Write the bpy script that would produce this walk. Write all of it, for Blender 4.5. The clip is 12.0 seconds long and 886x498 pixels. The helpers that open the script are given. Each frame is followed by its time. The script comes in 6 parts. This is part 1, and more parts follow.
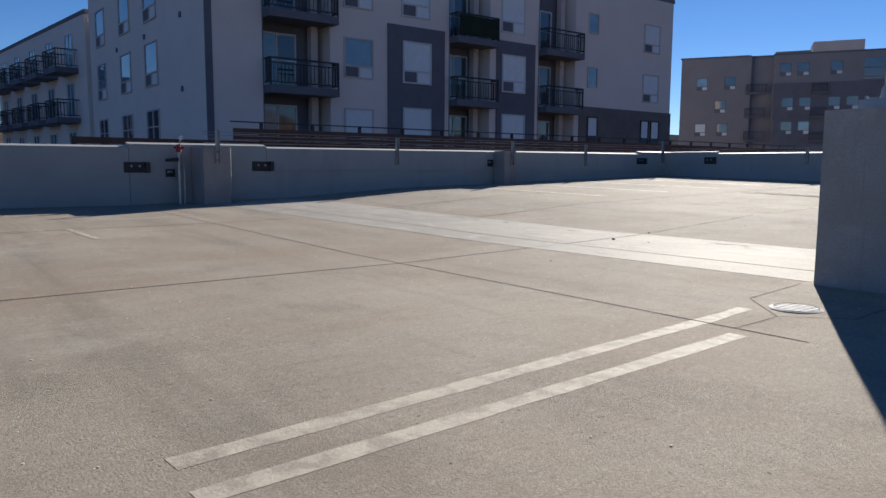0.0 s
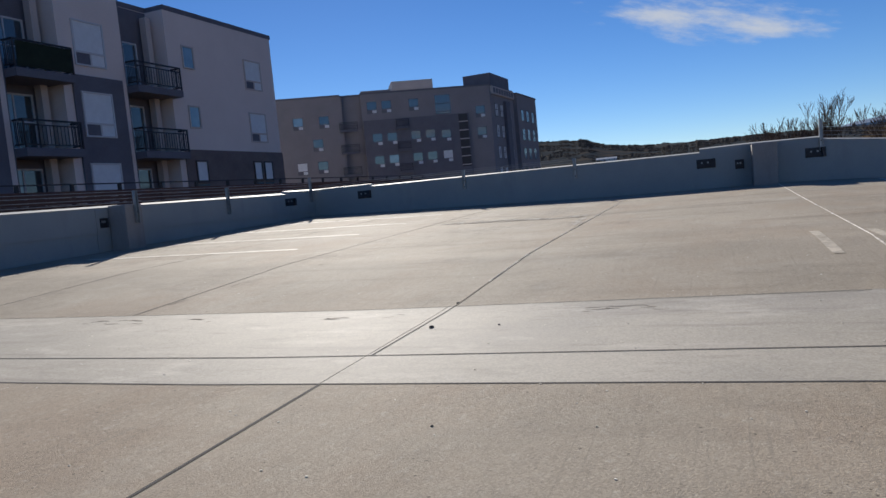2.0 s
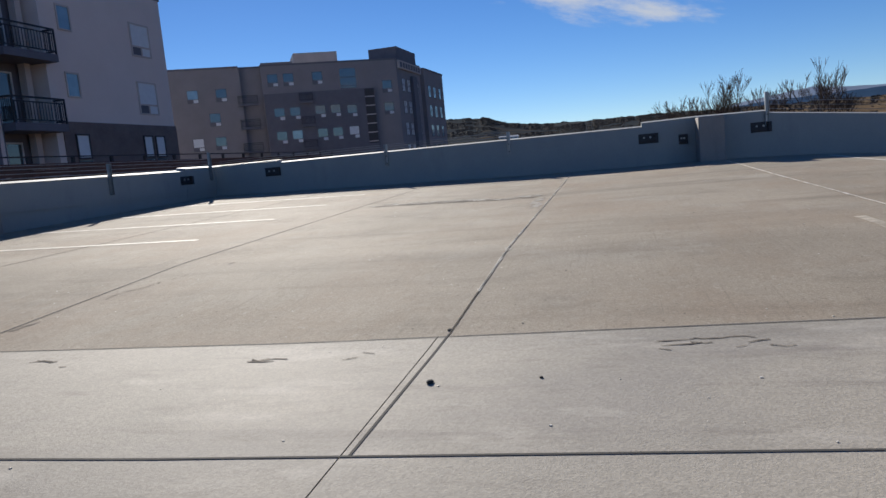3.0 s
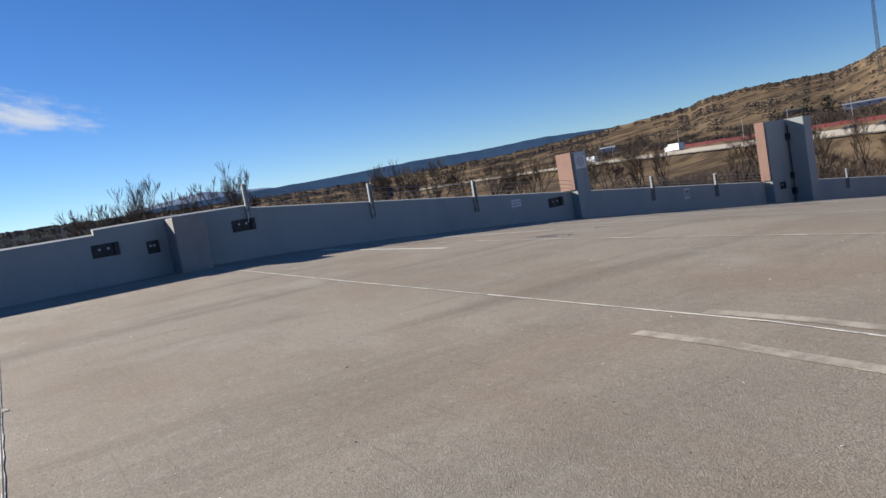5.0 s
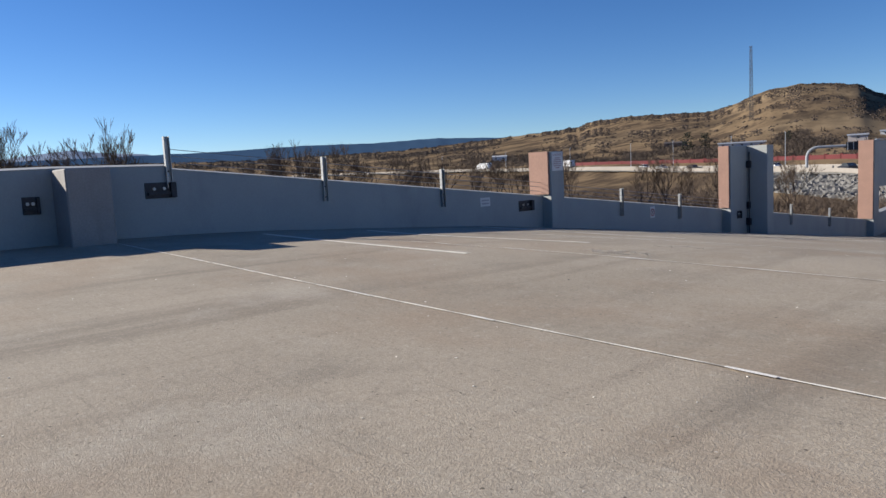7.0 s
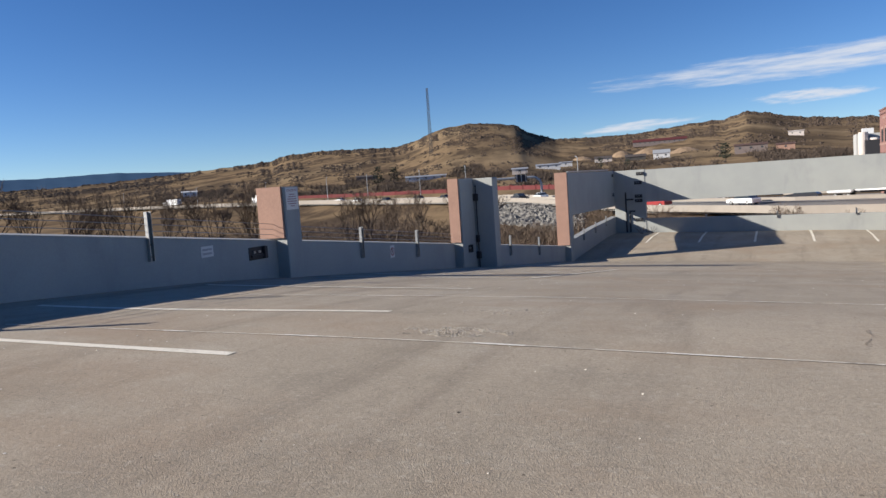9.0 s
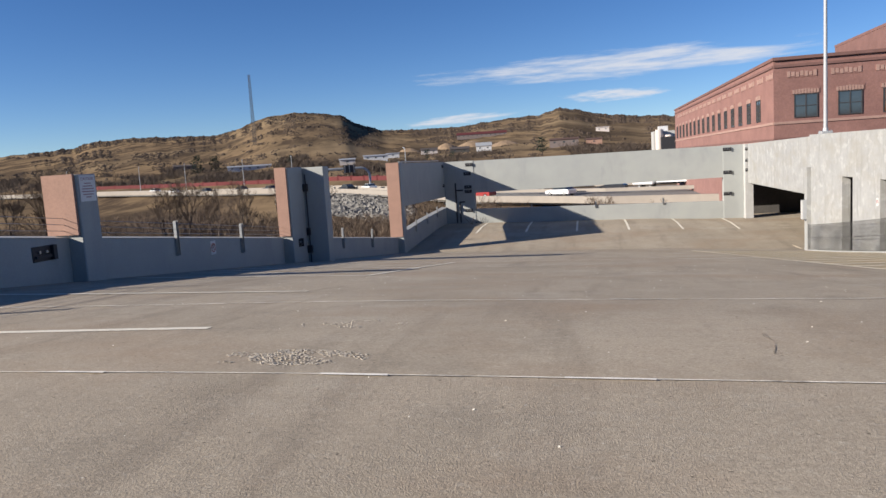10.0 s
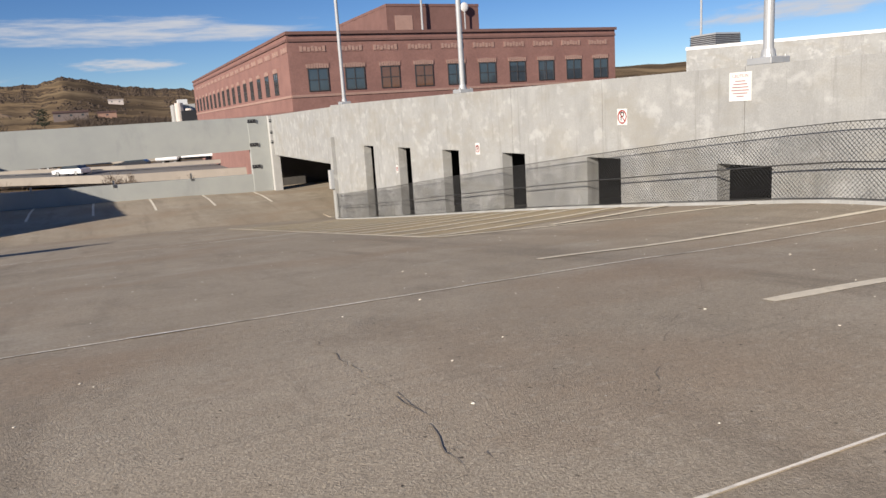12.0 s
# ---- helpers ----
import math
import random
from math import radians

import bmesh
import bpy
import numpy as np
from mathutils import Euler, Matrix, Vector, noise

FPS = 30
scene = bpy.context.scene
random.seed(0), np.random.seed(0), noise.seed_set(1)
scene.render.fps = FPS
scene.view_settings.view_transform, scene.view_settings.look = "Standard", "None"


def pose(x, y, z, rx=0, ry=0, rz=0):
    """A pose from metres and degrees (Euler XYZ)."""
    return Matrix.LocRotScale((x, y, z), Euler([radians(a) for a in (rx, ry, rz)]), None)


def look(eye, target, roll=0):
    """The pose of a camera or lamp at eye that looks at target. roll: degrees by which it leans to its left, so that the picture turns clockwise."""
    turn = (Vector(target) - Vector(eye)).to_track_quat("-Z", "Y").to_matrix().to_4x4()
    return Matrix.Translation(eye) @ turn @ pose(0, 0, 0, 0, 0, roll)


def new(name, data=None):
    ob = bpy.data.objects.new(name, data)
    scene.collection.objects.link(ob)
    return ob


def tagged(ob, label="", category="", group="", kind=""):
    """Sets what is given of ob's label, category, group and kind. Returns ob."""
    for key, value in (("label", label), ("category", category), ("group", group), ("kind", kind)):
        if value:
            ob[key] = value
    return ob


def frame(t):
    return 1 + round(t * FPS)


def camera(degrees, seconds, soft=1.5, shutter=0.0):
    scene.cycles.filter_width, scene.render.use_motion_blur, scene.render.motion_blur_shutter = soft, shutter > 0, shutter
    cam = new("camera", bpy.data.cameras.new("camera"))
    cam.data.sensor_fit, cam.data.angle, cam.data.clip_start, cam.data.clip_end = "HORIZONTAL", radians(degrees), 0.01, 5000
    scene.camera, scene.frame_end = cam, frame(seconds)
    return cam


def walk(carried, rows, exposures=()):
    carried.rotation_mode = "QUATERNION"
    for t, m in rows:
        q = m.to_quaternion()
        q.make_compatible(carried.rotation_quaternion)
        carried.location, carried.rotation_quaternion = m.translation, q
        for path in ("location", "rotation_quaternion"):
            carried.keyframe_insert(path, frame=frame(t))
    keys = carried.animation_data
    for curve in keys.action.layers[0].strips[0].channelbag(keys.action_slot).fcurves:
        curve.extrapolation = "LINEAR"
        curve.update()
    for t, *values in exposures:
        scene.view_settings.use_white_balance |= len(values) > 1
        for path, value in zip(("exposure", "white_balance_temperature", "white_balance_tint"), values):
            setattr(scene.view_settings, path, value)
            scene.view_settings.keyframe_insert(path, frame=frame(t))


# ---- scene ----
cam = camera(63.42, 12.0)
PATH = [
    (0, pose(0.000, 0.000, 1.150, 83.44, -0.32, -37.75)),
    (0.5, pose(0.554, 1.283, 1.146, 84.83, 2.43, -43.97)),
    (1, pose(1.259, 2.535, 1.126, 85.62, 4.18, -52.24)),
    (1.5, pose(2.150, 3.642, 1.128, 85.86, 5.49, -61.56)),
    (2, pose(2.942, 4.514, 1.214, 85.57, 5.42, -69.16)),
    (2.5, pose(3.952, 5.245, 1.211, 84.61, 5.04, -74.95)),
    (2.7, pose(4.336, 5.509, 1.214, 83.98, 5.40, -75.81)),
    (4.3, pose(8.144, 6.714, 1.470, 80.06, 1.37, -93.34)),
    (4.5, pose(8.620, 6.771, 1.472, 83.89, 3.21, -103.84)),
    (5, pose(9.812, 6.782, 1.430, 85.14, 9.85, -122.37)),
    (5.5, pose(10.894, 6.872, 1.443, 83.22, 9.06, -129.23)),
    (6, pose(11.746, 6.808, 1.474, 84.25, 7.83, -130.83)),
    (6.5, pose(12.786, 6.670, 1.464, 84.07, 5.57, -129.44)),
    (6.7, pose(13.128, 6.593, 1.446, 83.80, 4.17, -129.51)),
    (8.3, pose(15.600, 5.410, 1.606, 85.16, 2.85, -145.80)),
    (8.5, pose(15.824, 5.222, 1.589, 85.22, 3.31, -148.57)),
    (9, pose(16.331, 4.591, 1.591, 84.98, 3.99, -155.21)),
    (9.5, pose(16.650, 4.098, 1.592, 84.42, 3.85, -161.72)),
    (10, pose(16.884, 3.513, 1.555, 83.36, 3.58, -168.89)),
    (10.5, pose(17.015, 2.956, 1.541, 82.06, 3.44, -177.11)),
    (11, pose(17.034, 2.346, 1.517, 80.99, 3.58, -186.30)),
    (11.5, pose(16.904, 1.614, 1.439, 80.01, 3.86, -196.00)),
    (12, pose(16.674, 0.950, 1.392, 79.01, 3.63, -205.43)),
]
EXPOSURE = [(0.0, 0.60, 5950, 10), (2.5, 0.50, 5950, 10), (4.5, 0.76, 5950, 10), (9.0, 0.90, 6100, 11), (10.5, 0.88, 6300, 12), (12.0, 0.64, 6400, 12)]
walk(cam, PATH, EXPOSURE)

# ---- sky and sun ----
SUN_AZ, SUN_EL = 29.2, 21.5          # degrees from +x towards +y, above the horizon
sun_dir = Vector((math.cos(radians(SUN_AZ)) * math.cos(radians(SUN_EL)), math.sin(radians(SUN_AZ)) * math.cos(radians(SUN_EL)), math.sin(radians(SUN_EL))))
world = bpy.data.worlds.new("sky")
scene.world = world
world.use_nodes = True


def cloud_mask(nt, az, el, wide, high, scale, seed, tilt=0.0):
    """How much of a wisp of cloud lies in a direction: a soft ellipse broken up by stretched noise."""
    n, l = nt.nodes, nt.links
    tc = n.new("ShaderNodeTexCoord")
    rot = n.new("ShaderNodeVectorRotate")
    rot.rotation_type = "Z_AXIS"
    rot.inputs["Angle"].default_value = radians(-az)
    l.new(tc.outputs["Generated"], rot.inputs["Vector"])
    sep = n.new("ShaderNodeSeparateXYZ")
    l.new(rot.outputs[0], sep.inputs[0])

    def op(kind, a, b):
        m = n.new("ShaderNodeMath")
        m.operation = kind
        for i, v in enumerate((a, b)):
            if isinstance(v, (int, float)):
                m.inputs[i].default_value = v
            else:
                l.new(v, m.inputs[i])
        return m.outputs[0]
    u = op("DIVIDE", sep.outputs["Y"], wide)
    zt = op("ADD", op("SUBTRACT", sep.outputs["Z"], math.sin(radians(el))), op("MULTIPLY", sep.outputs["Y"], tilt))
    v = op("DIVIDE", zt, high)
    ns = n.new("ShaderNodeTexNoise")
    ns.inputs["Scale"].default_value = 1.0
    ns.inputs["Detail"].default_value = 5.0
    ns.inputs["Roughness"].default_value = 0.62
    comb = n.new("ShaderNodeCombineXYZ")
    l.new(op("MULTIPLY", u, scale), comb.inputs[0])
    l.new(op("MULTIPLY", v, scale * 0.7), comb.inputs[1])
    comb.inputs[2].default_value = seed
    l.new(comb.outputs[0], ns.inputs["Vector"])
    r2 = op("ADD", op("MULTIPLY", u, u), op("MULTIPLY", v, v))
    front = op("GREATER_THAN", sep.outputs["X"], 0.0)
    body = op("SUBTRACT", 1.0, r2)
    val = op("ADD", body, op("MULTIPLY", op("SUBTRACT", ns.outputs[0], 0.5), 2.6))
    ramp = n.new("ShaderNodeMapRange")
    ramp.interpolation_type = "SMOOTHSTEP"
    l.new(val, ramp.inputs[0])
    ramp.inputs[1].default_value, ramp.inputs[2].default_value = 0.15, 1.25
    return op("MULTIPLY", op("MULTIPLY", ramp.outputs[0], front), 1.0), op


wt = world.node_tree
sky = wt.nodes.new("ShaderNodeTexSky")
sky.sky_type = "NISHITA"
sky.sun_disc = False
sky.sun_elevation = radians(SUN_EL)
sky.sun_rotation = radians(90 - SUN_AZ)
sky.altitude = 1900
sky.air_density, sky.dust_density, sky.ozone_density = 0.9, 0.05, 3.0
total = None
for args in ((0.3, 10.75, 0.165, 0.034, 2.0, 1.3, -0.235), (-92.5, 6.75, 0.29, 0.020, 2.6, 4.1, 0.0), (-92.6, 4.55, 0.085, 0.009, 2.2, 7.7, 0.0),
             (-80.2, 3.5, 0.095, 0.0075, 1.8, 9.2, 0.05), (-143.0, 5.6, 0.16, 0.02, 2.4, 18.4, 0.05)):
    m, op = cloud_mask(wt, *args)
    total = m if total is None else op("MAXIMUM", total, m)
mix = wt.nodes.new("ShaderNodeMixRGB")
wt.links.new(op("MULTIPLY", total, 0.92), mix.inputs[0])
hs = wt.nodes.new("ShaderNodeHueSaturation")
hs.inputs["Saturation"].default_value = 1.19
hs.inputs["Hue"].default_value = 0.508
wt.links.new(sky.outputs[0], hs.inputs["Color"])
wt.links.new(hs.outputs[0], mix.inputs[1])
mix.inputs[2].default_value = (6.6, 6.7, 6.9, 1)
wt.links.new(mix.outputs[0], wt.nodes["Background"].inputs[0])
wt.nodes["Background"].inputs[1].default_value = 0.060
sun = new("sun", bpy.data.lights.new("sun", "SUN"))
sun.data.energy, sun.data.angle, sun.data.color = 5.0, radians(0.53), (1.0, 0.89, 0.735)
sun.matrix_world = look((0, 0, 60), Vector((0, 0, 60)) - sun_dir)


# ---- materials ----
def mat(name, color, rough=0.85, var=0.25, scale=3.0, fine=60.0, bump=0.15, color2=None, metal=0.0, stretch=(1, 1, 1), dist=0.01, rand=0.0, spec=0.4):
    """A surface with variation at two scales: broad blotches from color to color2, fine grain, and relief."""
    m = bpy.data.materials.new(name)
    m.use_nodes = True
    n, l = m.node_tree.nodes, m.node_tree.links
    b = n["Principled BSDF"]
    b.inputs["Roughness"].default_value, b.inputs["Metallic"].default_value = rough, metal
    b.inputs["Specular IOR Level"].default_value = spec
    tc = n.new("ShaderNodeTexCoord")
    mp = n.new("ShaderNodeMapping")
    mp.inputs["Scale"].default_value = stretch
    l.new(tc.outputs["Object"], mp.inputs[0])
    big, small = n.new("ShaderNodeTexNoise"), n.new("ShaderNodeTexNoise")
    for t, s, d in ((big, scale, 6.0), (small, fine, 4.0)):
        t.inputs["Scale"].default_value, t.inputs["Detail"].default_value, t.inputs["Roughness"].default_value = s, d, 0.62
        l.new(mp.outputs[0], t.inputs["Vector"])
    c2 = color2 or tuple(c * (1 - var) for c in color)
    mx = n.new("ShaderNodeMixRGB")
    mx.inputs[1].default_value, mx.inputs[2].default_value = (*color, 1), (*c2, 1)
    rg = n.new("ShaderNodeMapRange")
    rg.inputs[1].default_value, rg.inputs[2].default_value = 0.34, 0.66
    l.new(big.outputs[0], rg.inputs[0])
    l.new(rg.outputs[0], mx.inputs[0])
    gr = n.new("ShaderNodeMapRange")
    gr.inputs[1].default_value, gr.inputs[2].default_value = 0.3, 0.7
    gr.inputs[3].default_value, gr.inputs[4].default_value = 1 - var * 0.6, 1 + var * 0.35
    l.new(small.outputs[0], gr.inputs[0])
    ml = n.new("ShaderNodeMixRGB")
    ml.blend_type, ml.inputs[0].default_value = "MULTIPLY", 1.0
    l.new(mx.outputs[0], ml.inputs[1])
    l.new(gr.outputs[0], ml.inputs[2])
    out = ml.outputs[0]
    if rand:
        oi = n.new("ShaderNodeObjectInfo")
        rr = n.new("ShaderNodeMapRange")
        rr.inputs[3].default_value, rr.inputs[4].default_value = 1 - rand, 1 + rand
        l.new(oi.outputs["Random"], rr.inputs[0])
        m2 = n.new("ShaderNodeMixRGB")
        m2.blend_type, m2.inputs[0].default_value = "MULTIPLY", 1.0
        l.new(out, m2.inputs[1])
        l.new(rr.outputs[0], m2.inputs[2])
        out = m2.outputs[0]
    l.new(out, b.inputs["Base Color"])
    if bump:
        bp = n.new("ShaderNodeBump")
        bp.inputs["Strength"].default_value, bp.inputs["Distance"].default_value = bump, dist
        l.new(small.outputs[0], bp.inputs["Height"])
        l.new(bp.outputs[0], b.inputs["Normal"])
    return m


def streak(m, color, amount, scale=(1.2, 1.2, 0.12), lo=0.5, hi=0.72, detail=5.0, seed=0.0, turn=None):
    """Adds stains of another colour, drawn out along an axis, to a material."""
    n, l = m.node_tree.nodes, m.node_tree.links
    b = n["Principled BSDF"]
    src = b.inputs["Base Color"].links[0].from_socket
    tc, mp, t = n.new("ShaderNodeTexCoord"), n.new("ShaderNodeMapping"), n.new("ShaderNodeTexNoise")
    mp.inputs["Scale"].default_value = scale
    mp.inputs["Location"].default_value = (seed, seed * 1.7, seed * 0.6)
    if turn is not None:
        mp.vector_type = "TEXTURE"
        mp.inputs["Scale"].default_value = [1 / v for v in scale]
        mp.inputs["Rotation"].default_value = (0, 0, radians(turn))
    t.inputs["Scale"].default_value, t.inputs["Detail"].default_value, t.inputs["Roughness"].default_value = 1.0, detail, 0.65
    l.new(tc.outputs["Object"], mp.inputs[0])
    l.new(mp.outputs[0], t.inputs["Vector"])
    rg = n.new("ShaderNodeMapRange")
    rg.inputs[1].default_value, rg.inputs[2].default_value, rg.inputs[4].default_value = lo, hi, amount
    l.new(t.outputs[0], rg.inputs[0])
    mx = n.new("ShaderNodeMixRGB")
    l.new(rg.outputs[0], mx.inputs[0])
    l.new(src, mx.inputs[1])
    mx.inputs[2].default_value = (*color, 1)
    l.new(mx.outputs[0], b.inputs["Base Color"])
    return m


M = {}
def speckle(m, scale, lo, hi):
    """Fine light and dark grains of aggregate."""
    n, l = m.node_tree.nodes, m.node_tree.links
    b = n["Principled BSDF"]
    src = b.inputs["Base Color"].links[0].from_socket
    tc, v = n.new("ShaderNodeTexCoord"), n.new("ShaderNodeTexVoronoi")
    v.inputs["Scale"].default_value = scale
    l.new(tc.outputs["Object"], v.inputs["Vector"])
    sp = n.new("ShaderNodeSeparateColor")
    l.new(v.outputs["Color"], sp.inputs[0])
    rg = n.new("ShaderNodeMapRange")
    rg.inputs[3].default_value, rg.inputs[4].default_value = lo, hi
    l.new(sp.outputs[0], rg.inputs[0])
    mx = n.new("ShaderNodeMixRGB")
    mx.blend_type, mx.inputs[0].default_value = "MULTIPLY", 1.0
    l.new(src, mx.inputs[1])
    l.new(rg.outputs[0], mx.inputs[2])
    l.new(mx.outputs[0], b.inputs["Base Color"])
    return m


def flecks(m, scale, size, color, keep):
    """Sparse small pits or chips of another colour."""
    n, l = m.node_tree.nodes, m.node_tree.links
    b = n["Principled BSDF"]
    src = b.inputs["Base Color"].links[0].from_socket
    tc, v, w = n.new("ShaderNodeTexCoord"), n.new("ShaderNodeTexVoronoi"), n.new("ShaderNodeTexNoise")
    v.inputs["Scale"].default_value = scale
    w.inputs["Scale"].default_value = scale * 3
    ad = n.new("ShaderNodeMixRGB")
    ad.inputs[0].default_value = 0.02
    l.new(tc.outputs["Object"], ad.inputs[1])
    l.new(tc.outputs["Object"], w.inputs["Vector"])
    l.new(w.outputs["Color"], ad.inputs[2])
    l.new(ad.outputs[0], v.inputs["Vector"])
    sp = n.new("ShaderNodeSeparateColor")
    l.new(v.outputs["Color"], sp.inputs[0])
    pick, near, both = n.new("ShaderNodeMath"), n.new("ShaderNodeMapRange"), n.new("ShaderNodeMath")
    pick.operation, pick.inputs[1].default_value = "GREATER_THAN", keep
    l.new(sp.outputs[1], pick.inputs[0])
    near.inputs[1].default_value, near.inputs[2].default_value, near.inputs[3].default_value, near.inputs[4].default_value = size * 0.6, size, 0.85, 0.0
    l.new(v.outputs["Distance"], near.inputs[0])
    both.operation = "MULTIPLY"
    l.new(pick.outputs[0], both.inputs[0])
    l.new(near.outputs[0], both.inputs[1])
    mx = n.new("ShaderNodeMixRGB")
    l.new(both.outputs[0], mx.inputs[0])
    l.new(src, mx.inputs[1])
    mx.inputs[2].default_value = (*color, 1)
    l.new(mx.outputs[0], b.inputs["Base Color"])
    return m


def patchy_relief(m, scale, strength, dist):
    """Coarse open texture that comes and goes in patches, over the fine relief."""
    n, l = m.node_tree.nodes, m.node_tree.links
    b = n["Principled BSDF"]
    fine = b.inputs["Normal"].links[0].from_node
    tc, mask, grit = n.new("ShaderNodeTexCoord"), n.new("ShaderNodeTexNoise"), n.new("ShaderNodeTexNoise")
    mask.inputs["Scale"].default_value, mask.inputs["Detail"].default_value = 0.7, 4.0
    grit.inputs["Scale"].default_value, grit.inputs["Detail"].default_value, grit.inputs["Roughness"].default_value = scale, 3.0, 0.7
    for t in (mask, grit):
        l.new(tc.outputs["Object"], t.inputs["Vector"])
    rg = n.new("ShaderNodeMapRange")
    rg.inputs[1].default_value, rg.inputs[2].default_value, rg.inputs[3].default_value, rg.inputs[4].default_value = 0.42, 0.62, 0.05, strength
    l.new(mask.outputs[0], rg.inputs[0])
    bp = n.new("ShaderNodeBump")
    bp.inputs["Distance"].default_value = dist
    l.new(rg.outputs[0], bp.inputs["Strength"])
    l.new(grit.outputs[0], bp.inputs["Height"])
    l.new(fine.outputs[0], bp.inputs["Normal"])
    l.new(bp.outputs[0], b.inputs["Normal"])
    return m


d = mat("deck_concrete", (0.400, 0.342, 0.262), 0.88, 0.28, 0.30, 85.0, 0.60, (0.330, 0.283, 0.216), dist=0.006, rand=0.04, spec=0.25)
streak(d, (0.225, 0.190, 0.146), 0.75, (1.3, 0.11, 1.0), 0.52, 0.70, 6.0, seed=3.0)
streak(d, (0.430, 0.385, 0.312), 0.65, (0.45, 0.6, 1), 0.53, 0.68, 7.0, seed=11.0)
streak(d, (0.235, 0.205, 0.160), 0.60, (1.7, 1.1, 1), 0.52, 0.72, 8.0, seed=17.0)
streak(d, (0.315, 0.243, 0.172), 0.75, (0.30, 0.42, 1), 0.48, 0.66, 6.0, seed=41.0)
streak(d, (0.48, 0.43, 0.35), 0.40, (16.0, 19.0, 1), 0.56, 0.70, seed=29.0)
streak(d, (0.19, 0.162, 0.124), 0.50, (24.0, 20.0, 1), 0.58, 0.72, seed=37.0)
streak(d, (0.23, 0.20, 0.155), 0.45, (0.9, 36.0, 1), 0.58, 0.72, 3.0, seed=51.0)
speckle(d, 90.0, 0.87, 1.12)
flecks(d, 14.0, 0.13, (0.106, 0.087, 0.065), 0.78)
flecks(d, 9.0, 0.06, (0.608, 0.570, 0.502), 0.84)
M["deck"] = patchy_relief(d, 120.0, 0.7, 0.007)
M["band"] = speckle(streak(streak(streak(streak(mat("band_concrete", (0.432, 0.392, 0.324), 0.80, 0.22, 0.5, 70.0, 0.40, (0.340, 0.312, 0.262), dist=0.006, rand=0.04, spec=0.3),
                          (0.192, 0.168, 0.148), 0.7, (3.0, 0.25, 1.0), 0.57, 0.70, seed=5.0), (0.304, 0.280, 0.248), 0.6, (0.5, 0.3, 1), 0.5, 0.68, seed=8.0), (0.25, 0.222, 0.185), 0.6, (6.0, 1.6, 1), 0.55, 0.70, 8.0, seed=31.0), (0.54, 0.50, 0.43), 0.5, (3.0, 1.2, 1), 0.55, 0.68, 8.0, seed=33.0), 60.0, 0.90, 1.08)
M["joint"] = mat("joint_filler", (0.07, 0.065, 0.06), 0.95, 0.3)
M["seal"] = streak(mat("joint_sealant", (0.92, 0.86, 0.74), 0.75, 0.12, 5.0, 40.0, 0.3), (0.36, 0.315, 0.25), 0.9, (2.2, 3.0, 1.0), 0.55, 0.63, seed=2.0)
M["sealwhite"] = mat("white_sealant", (0.86, 0.82, 0.74), 0.7, 0.1, 8.0, 60.0, 0.3)
M["stain"] = mat("dark_crack_stain", (0.295, 0.245, 0.185), 0.95, 0.2, 6.0, 60.0, 0.3)
M["flake"] = mat("dark_scaled_concrete", (0.19, 0.16, 0.125), 0.95, 0.3, 6.0, 60.0, 0.3)
M["spallpale"] = mat("pale_broken_concrete", (0.50, 0.455, 0.385), 0.9, 0.3, 7.0, 60.0, 0.4)
M["faint"] = streak(mat("faint_cream_paint", (0.60, 0.53, 0.41), 0.8, 0.15, 6.0, 50.0, 0.3), (0.35, 0.30, 0.23), 0.9, (7, 7, 7), 0.43, 0.60, 7.0, seed=14.0)
M["line"] = streak(mat("worn_line_paint", (0.82, 0.77, 0.65), 0.75, 0.15, 6.0, 50.0, 0.3), (0.47, 0.42, 0.33), 0.8, (6, 6, 6), 0.55, 0.68, seed=4.0)
M["yellow"] = streak(mat("faded_yellow_paint", (0.82, 0.74, 0.58), 0.75, 0.15, 6.0, 50.0, 0.3), (0.48, 0.42, 0.30), 0.7, (5, 5, 5), 0.55, 0.70, seed=6.0)
M["hatchbase"] = mat("faded_yellow_wash", (0.425, 0.330, 0.190), 0.85, 0.2, 1.2, 60.0, 0.4, (0.322, 0.280, 0.203))
M["paint"] = streak(mat("grey_green_wall_paint", (0.349, 0.365, 0.349), 0.7, 0.1, 0.6, 30.0, 0.2, (0.307, 0.323, 0.315), dist=0.004), (0.210, 0.218, 0.223), 0.5, (0.8, 0.8, 0.25), 0.56, 0.75, seed=1.0)
M["cap"] = mat("pale_wall_cap", (0.43, 0.435, 0.425), 0.7, 0.15, 2.0, 30.0, 0.2)
M["pillar"] = streak(mat("bare_concrete_pillar", (0.320, 0.300, 0.276), 0.85, 0.2, 1.2, 35.0, 0.3, (0.264, 0.248, 0.232)), (0.176, 0.160, 0.152), 0.4, (2, 2, 0.4), 0.52, 0.72, seed=7.0)
d = mat("weathered_concrete_wall", (0.330, 0.336, 0.330), 0.85, 0.22, 1.6, 45.0, 0.35, (0.282, 0.288, 0.285), dist=0.004)
streak(d, (0.215, 0.218, 0.215), 0.55, (3.2, 3.2, 1.1), 0.52, 0.72, 9.0, seed=1.5)
streak(d, (0.430, 0.437, 0.435), 0.60, (2.0, 2.0, 2.6), 0.53, 0.64, 9.0, seed=9.5)
streak(d, (0.255, 0.240, 0.200), 0.50, (0.6, 0.6, 1.5), 0.48, 0.68, 7.0, seed=13.0)
streak(d, (0.170, 0.168, 0.160), 0.55, (7.0, 7.0, 0.35), 0.58, 0.72, 5.0, seed=21.0)
